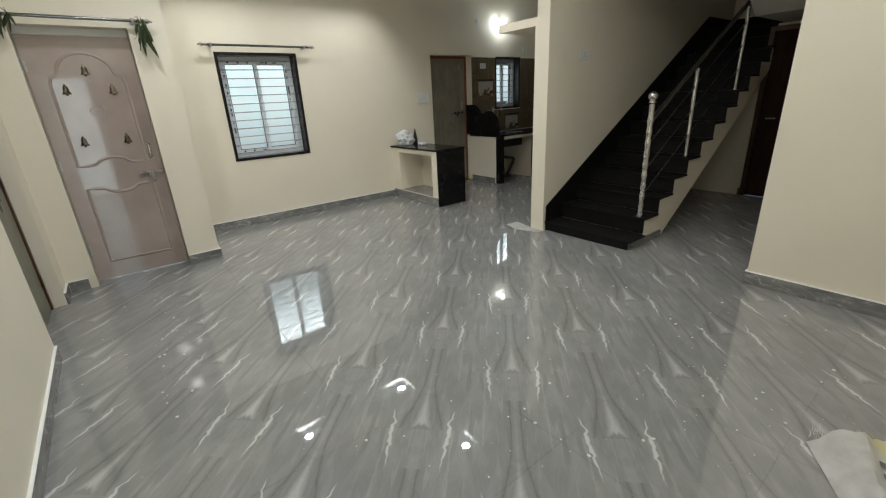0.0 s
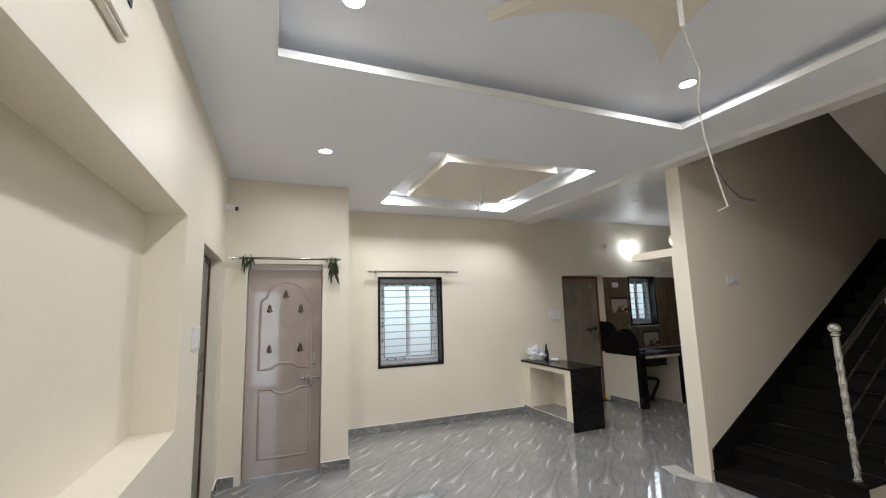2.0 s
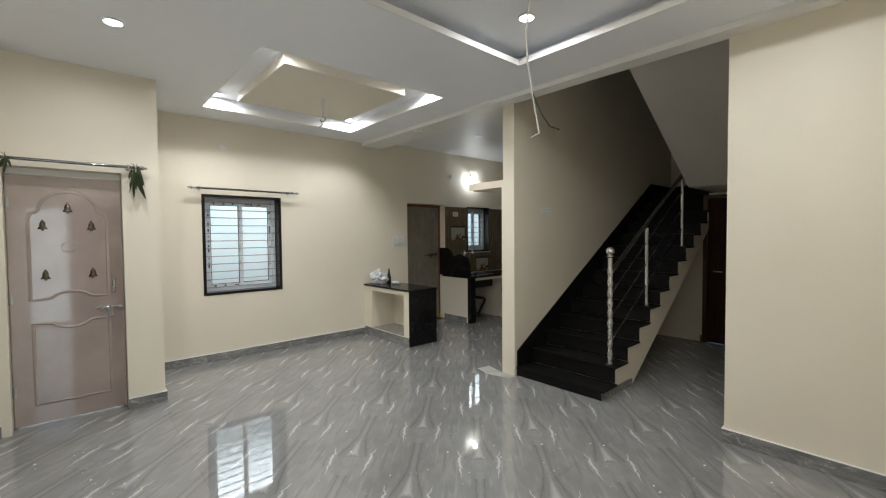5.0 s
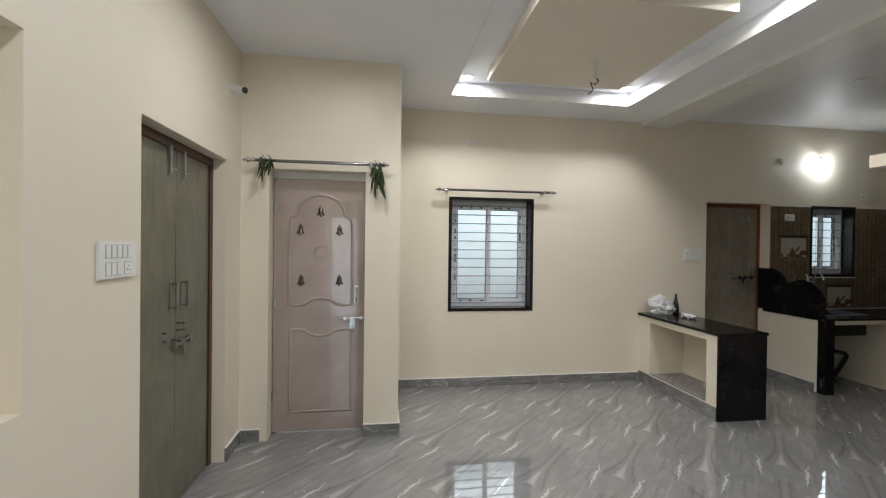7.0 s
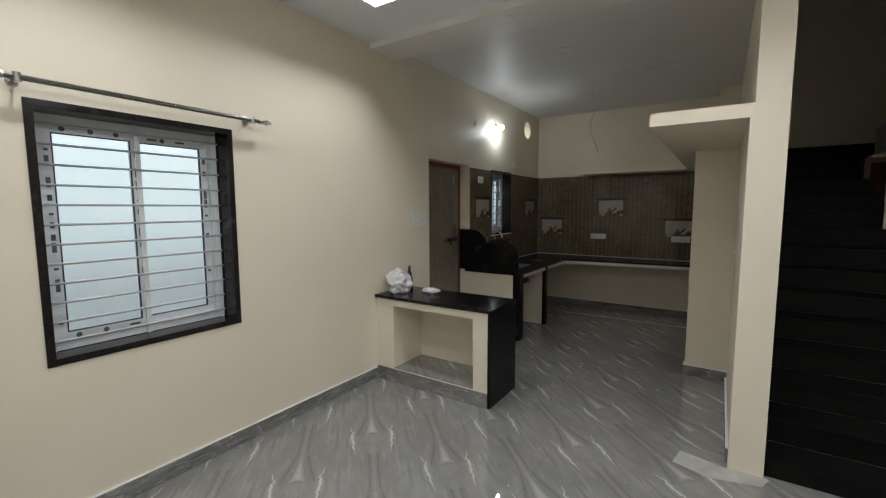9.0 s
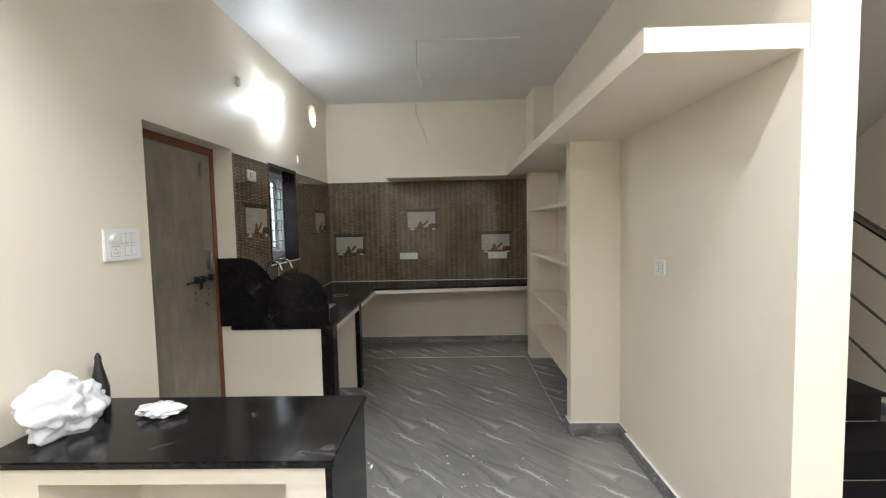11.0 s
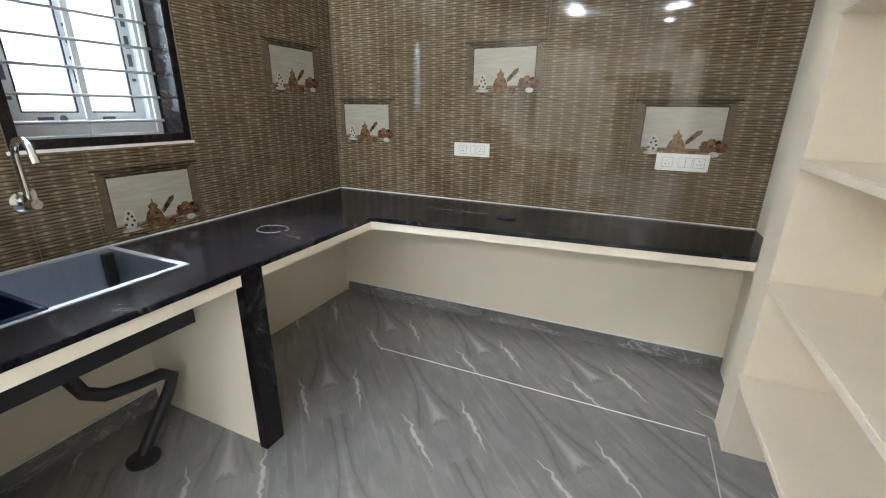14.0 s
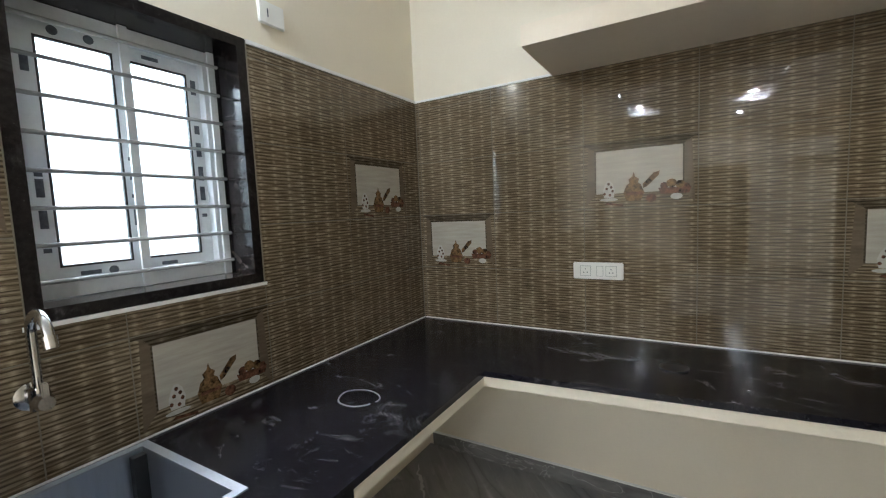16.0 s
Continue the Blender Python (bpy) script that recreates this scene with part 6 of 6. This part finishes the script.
# ---- kitchen wall tiles ----
def tile_mesh(name, w, h, picture=False):
    """A wall tile lying in the x-z plane, facing -y, its lower left corner at the origin."""
    bm = bmesh.new()
    t, e = 0.008, 0.0012
    back = [bm.verts.new(p) for p in ((0, 0, 0), (w, 0, 0), (w, 0, h), (0, 0, h))]
    face = [bm.verts.new(p) for p in ((e, -t, e), (w - e, -t, e), (w - e, -t, h - e), (e, -t, h - e))]
    for i in range(4):
        bm.faces.new((back[i], back[(i + 1) % 4], face[(i + 1) % 4], face[i]))
    bm.faces.new(face)
    if picture:
        def flat(pts, mat, d):
            f = bm.faces.new([bm.verts.new((x * w, -t - d, z * h)) for x, z in pts])
            f.normal_update()
            if f.normal.y > 0:
                f.normal_flip()
            f.material_index = mat
        o = [(0.03, 0.03), (0.97, 0.03), (0.93, 0.97), (0.07, 0.97)]
        i = [(0.12, 0.22), (0.88, 0.22), (0.88, 0.87), (0.12, 0.87)]
        flat([(0.01, 0.99), (0.99, 0.99), i[2], i[3]], 1, 0.0006)
        flat([(0.02, 0.04), i[0], i[3], (0.05, 0.985)], 6, 0.0006)
        flat([(0.98, 0.04), i[1], i[2], (0.95, 0.985)], 6, 0.0006)
        flat([(0.02, 0.04), (0.98, 0.04), i[1], i[0]], 0, 0.0006)
        flat(i, 2, 0.0008)
        e1, e2 = 0.012, 0.018
        flat([(0.12 - e1, 0.87), (0.88 + e1, 0.87), (0.88 + e1, 0.87 + e2), (0.12 - e1, 0.87 + e2)], 1, 0.0010)
        flat([(0.12 - e1, 0.22), (0.12, 0.22), (0.12, 0.87), (0.12 - e1, 0.87)], 1, 0.0010)
        flat([(0.88, 0.22), (0.88 + e1, 0.22), (0.88 + e1, 0.87), (0.88, 0.87)], 1, 0.0010)
        flat([(0.0, 0.965), (1.0, 0.965), (1.0, 0.998), (0.0, 0.998)], 1, 0.0011)

        def blob(cx, cz, rx, rz, mat, d=0.0012, n=14):
            flat([(cx + rx * math.cos(k * math.tau / n), cz + rz * math.sin(k * math.tau / n)) for k in range(n)], mat, d)
        blob(0.24, 0.13, 0.085, 0.025, 5)
        flat([(0.195, 0.16), (0.285, 0.16), (0.297, 0.28), (0.278, 0.37), (0.25, 0.42), (0.225, 0.42), (0.20, 0.35), (0.183, 0.27)], 5, 0.0014)
        for x, z in ((0.2, 0.22), (0.25, 0.2), (0.275, 0.26), (0.22, 0.3), (0.262, 0.32), (0.238, 0.37)):
            blob(x, z, 0.013, 0.022, 4, 0.0016, 8)
        flat([(0.40, 0.10), (0.53, 0.10), (0.56, 0.22), (0.53, 0.34), (0.505, 0.37), (0.515, 0.42), (0.48, 0.46), (0.468, 0.53), (0.455, 0.46), (0.42, 0.42), (0.43, 0.37), (0.40, 0.33), (0.375, 0.22)], 3, 0.0014)
        flat([(0.55, 0.28), (0.58, 0.30), (0.685, 0.46), (0.69, 0.52), (0.64, 0.50), (0.545, 0.34)], 3, 0.0013)
        flat([(0.40, 0.19), (0.55, 0.19), (0.54, 0.23), (0.40, 0.23)], 4, 0.0016)
        blob(0.62, 0.13, 0.045, 0.06, 4, 0.0013)
        flat([(0.70, 0.18), (0.93, 0.18), (0.95, 0.27), (0.68, 0.27)], 4, 0.0013)
        for x, z, r in ((0.73, 0.3, 0.035), (0.79, 0.33, 0.045), (0.86, 0.31, 0.04), (0.91, 0.28, 0.03)):
            blob(x, z, r, r * 1.4, 3 if r > 0.038 else 4, 0.0015, 10)
        blob(0.83, 0.14, 0.05, 0.045, 5, 0.0013)
        flat([(0.2, 0.06), (0.37, 0.02), (0.37, 0.05), (0.22, 0.09)], 4, 0.001)
    return mesh_of(name, bm, [WEAVE, WEAVE_SHADE, SLUB, PRINT_GOLD, PRINT_BROWN, PRINT_WHITE, NICHE_PRINT])


ROWS = [CT + 0.004, 1.11, 1.41, 1.71, 2.01, 2.052]
NCOLS = [0.012, 0.032, 0.482, 0.945, 1.408, 1.871, 2.334, 2.499]
shared = {}


def lay(parent, cols, pictures, west, hole=None):
    for i, (a, b) in enumerate(zip(cols, cols[1:])):
        for j, (z0, z1) in enumerate(zip(ROWS, ROWS[1:])):
            spans = [(a, b, z0, z1)]
            if hole and a < hole[1] - 0.001 and b > hole[0] + 0.001 and z0 < hole[3] and z1 > hole[2]:
                spans = []
                if z0 < hole[2]:
                    spans.append((a, b, z0, hole[2]))
                if z1 > hole[3] + 0.004:
                    spans.append((a, b, hole[3], z1))
            for u0, u1, v0, v1 in spans:
                key = (round(u1 - u0 - 0.0015, 4), round(v1 - v0 - 0.0015, 4), (i, j) in pictures)
                if key not in shared:
                    shared[key] = tile_mesh("wall_tile", *key)
                ob = new("wall_tile", shared[key])
                ob.parent = parent
                ob.matrix_basis = pose(0.002, u0, v0, 0, 0, 90) if west else pose(u0, Y_NORTH - 0.002, v0)


for base, a, b, west in (("tile_bed_north", (0.0005, Y_NORTH - 0.0090, CT), (2.5, Y_NORTH - 0.0005, 2.056), False),):
    bed_north = structure(base, box_bm(a, b), TILE_JOINT, "brown basket-weave wall tiles with printed kettle pictures", "wall tiles")
WCOLS = [6.192, 6.275, 6.743, 6.948, 7.40, 7.877, 8.335, 8.468]
bed_west = structure("tile_bed_west", carved([((0.0005, 6.19, CT), (0.0090, Y_NORTH - 0.004, 2.066))], [((-1, WIN2[0] - 0.001, WIN2[2] - 0.001), (1, WIN2[1] + 0.001, 3))]), TILE_JOINT, "brown basket-weave wall tiles round the kitchen window", "wall tiles")
lay(bed_north, NCOLS, {(1, 1), (3, 2), (5, 1)}, False)
lay(bed_west, WCOLS, {(1, 2), (3, 0), (5, 2)}, True, WIN2)
structure("tile_edge_trim", carved([((0.0, 6.187, 2.0535), (0.014, WIN2[0] - 0.002, 2.068)), ((0.0, WIN2[1] + 0.002, 2.0535), (0.014, Y_NORTH, 2.068)), ((0.0, Y_NORTH - 0.014, 2.0535), (2.2, Y_NORTH, 2.064))]), TRIM_WHITE, "white filler line along the tile top", "trim")
structure("window_sill_filler", box_bm((0.0, WIN2[0] - 0.01, WIN2[2] - 0.012), (0.014, WIN2[1] + 0.008, WIN2[2] - 0.001)), TRIM_WHITE, "white filler line under the kitchen window", "trim")
structure("counter_filler_1", box_bm((0.0115, 6.22, CT + 0.0004), (0.015, 8.465, CT + 0.006)), TRIM_WHITE, "white filler line behind the worktop", "trim")
structure("counter_filler_2", box_bm((0.02, 8.4655, CT + 0.0004), (2.495, 8.469, CT + 0.006)), TRIM_WHITE, "white filler line behind the worktop", "trim")

# ---- floor tiles ----
def floor_tile_mesh(w, d):
    bm = bmesh.new()
    e = 0.0009
    low = [bm.verts.new(p) for p in ((0.0004, 0.0004, -0.0014), (w - 0.0004, 0.0004, -0.0014), (w - 0.0004, d - 0.0004, -0.0014), (0.0004, d - 0.0004, -0.0014))]
    mid = [bm.verts.new((v.co.x, v.co.y, -0.0006)) for v in low]
    top = [bm.verts.new(p) for p in ((e, e, 0), (w - e, e, 0), (w - e, d - e, 0), (e, d - e, 0))]
    for a, b in ((low, mid), (mid, top)):
        for i in range(4):
            bm.faces.new((a[i], a[(i + 1) % 4], b[(i + 1) % 4], b[i]))
    bm.faces.new(top)
    return mesh_of("floor_tile", bm, FLOOR)


def joints(origin, lo, hi):
    first_k = math.ceil((lo - origin) / TILE + 0.02)
    out = [lo]
    k = first_k
    while origin + k * TILE < hi - 0.02:
        out.append(origin + k * TILE)
        k += 1
    return out + [hi]


XJ, YJ = joints(2.372, -0.2, X_EAST + 0.1), joints(7.868, 0.2, 9.3)
for xa, xb in zip(XJ, XJ[1:]):
    for ya, yb in zip(YJ, YJ[1:]):
        if (xb < 0.9 and yb < 1.3) or (xa > 4.95 and ya > 4.8) or ya > 8.6:
            continue
        key = ("floor", round(xb - xa, 3), round(yb - ya, 3))
        if key not in shared:
            shared[key] = floor_tile_mesh(xb - xa, yb - ya)
        ob = new("floor_tile", shared[key])
        ob.parent = floor
        ob.location = (xa, ya, 0)


structure("floor_joint_1", box_bm((0.69, 7.864, -0.004), (2.36, 7.871, 0.0012)), TRIM_WHITE, "white filled joint across the kitchen floor", "floor joint")
structure("floor_joint_2", box_bm((2.369, 6.30, -0.004), (2.374, 7.862, 0.001)), GROUT, "pale filled joint along the shelves", "floor joint")

crumb = bmesh.new()
crng = random.Random(21)
spots = [(5.0, 3.3, 1.0, 1.2), (4.6, 2.3, 1.2, 1.0), (3.6, 3.2, 1.6, 1.2), (1.6, 5.6, 0.7, 0.8), (2.6, 1.0, 1.2, 0.4)]
for k in range(330):
    cx, cy, sx, sy = crng.choice(spots)
    x, y = cx + crng.gauss(0, sx * 0.45), cy + crng.gauss(0, sy * 0.45)
    if not (1.2 < x < 5.95 and 0.55 < y < 4.4 or 0.75 < x < 2.3 and 5.1 < y < 8.3):
        continue
    r = crng.choice((0.002, 0.003, 0.003, 0.005, 0.008))
    a = crng.random() * 3
    prism(crumb, [(x + r * math.cos(a + s) * crng.uniform(0.6, 1.3), y + r * math.sin(a + s) * crng.uniform(0.6, 1.3)) for s in (0, 1.2, 2.6, 3.7, 5.1)], "z", 0.0002, 0.0004 + r * 0.3)
tagged(new("plaster_crumbs", mesh_of("plaster_crumbs", crumb, CHALK)), "scattered pale plaster crumbs on the floor tiles", "crumbs", kind="stuff")
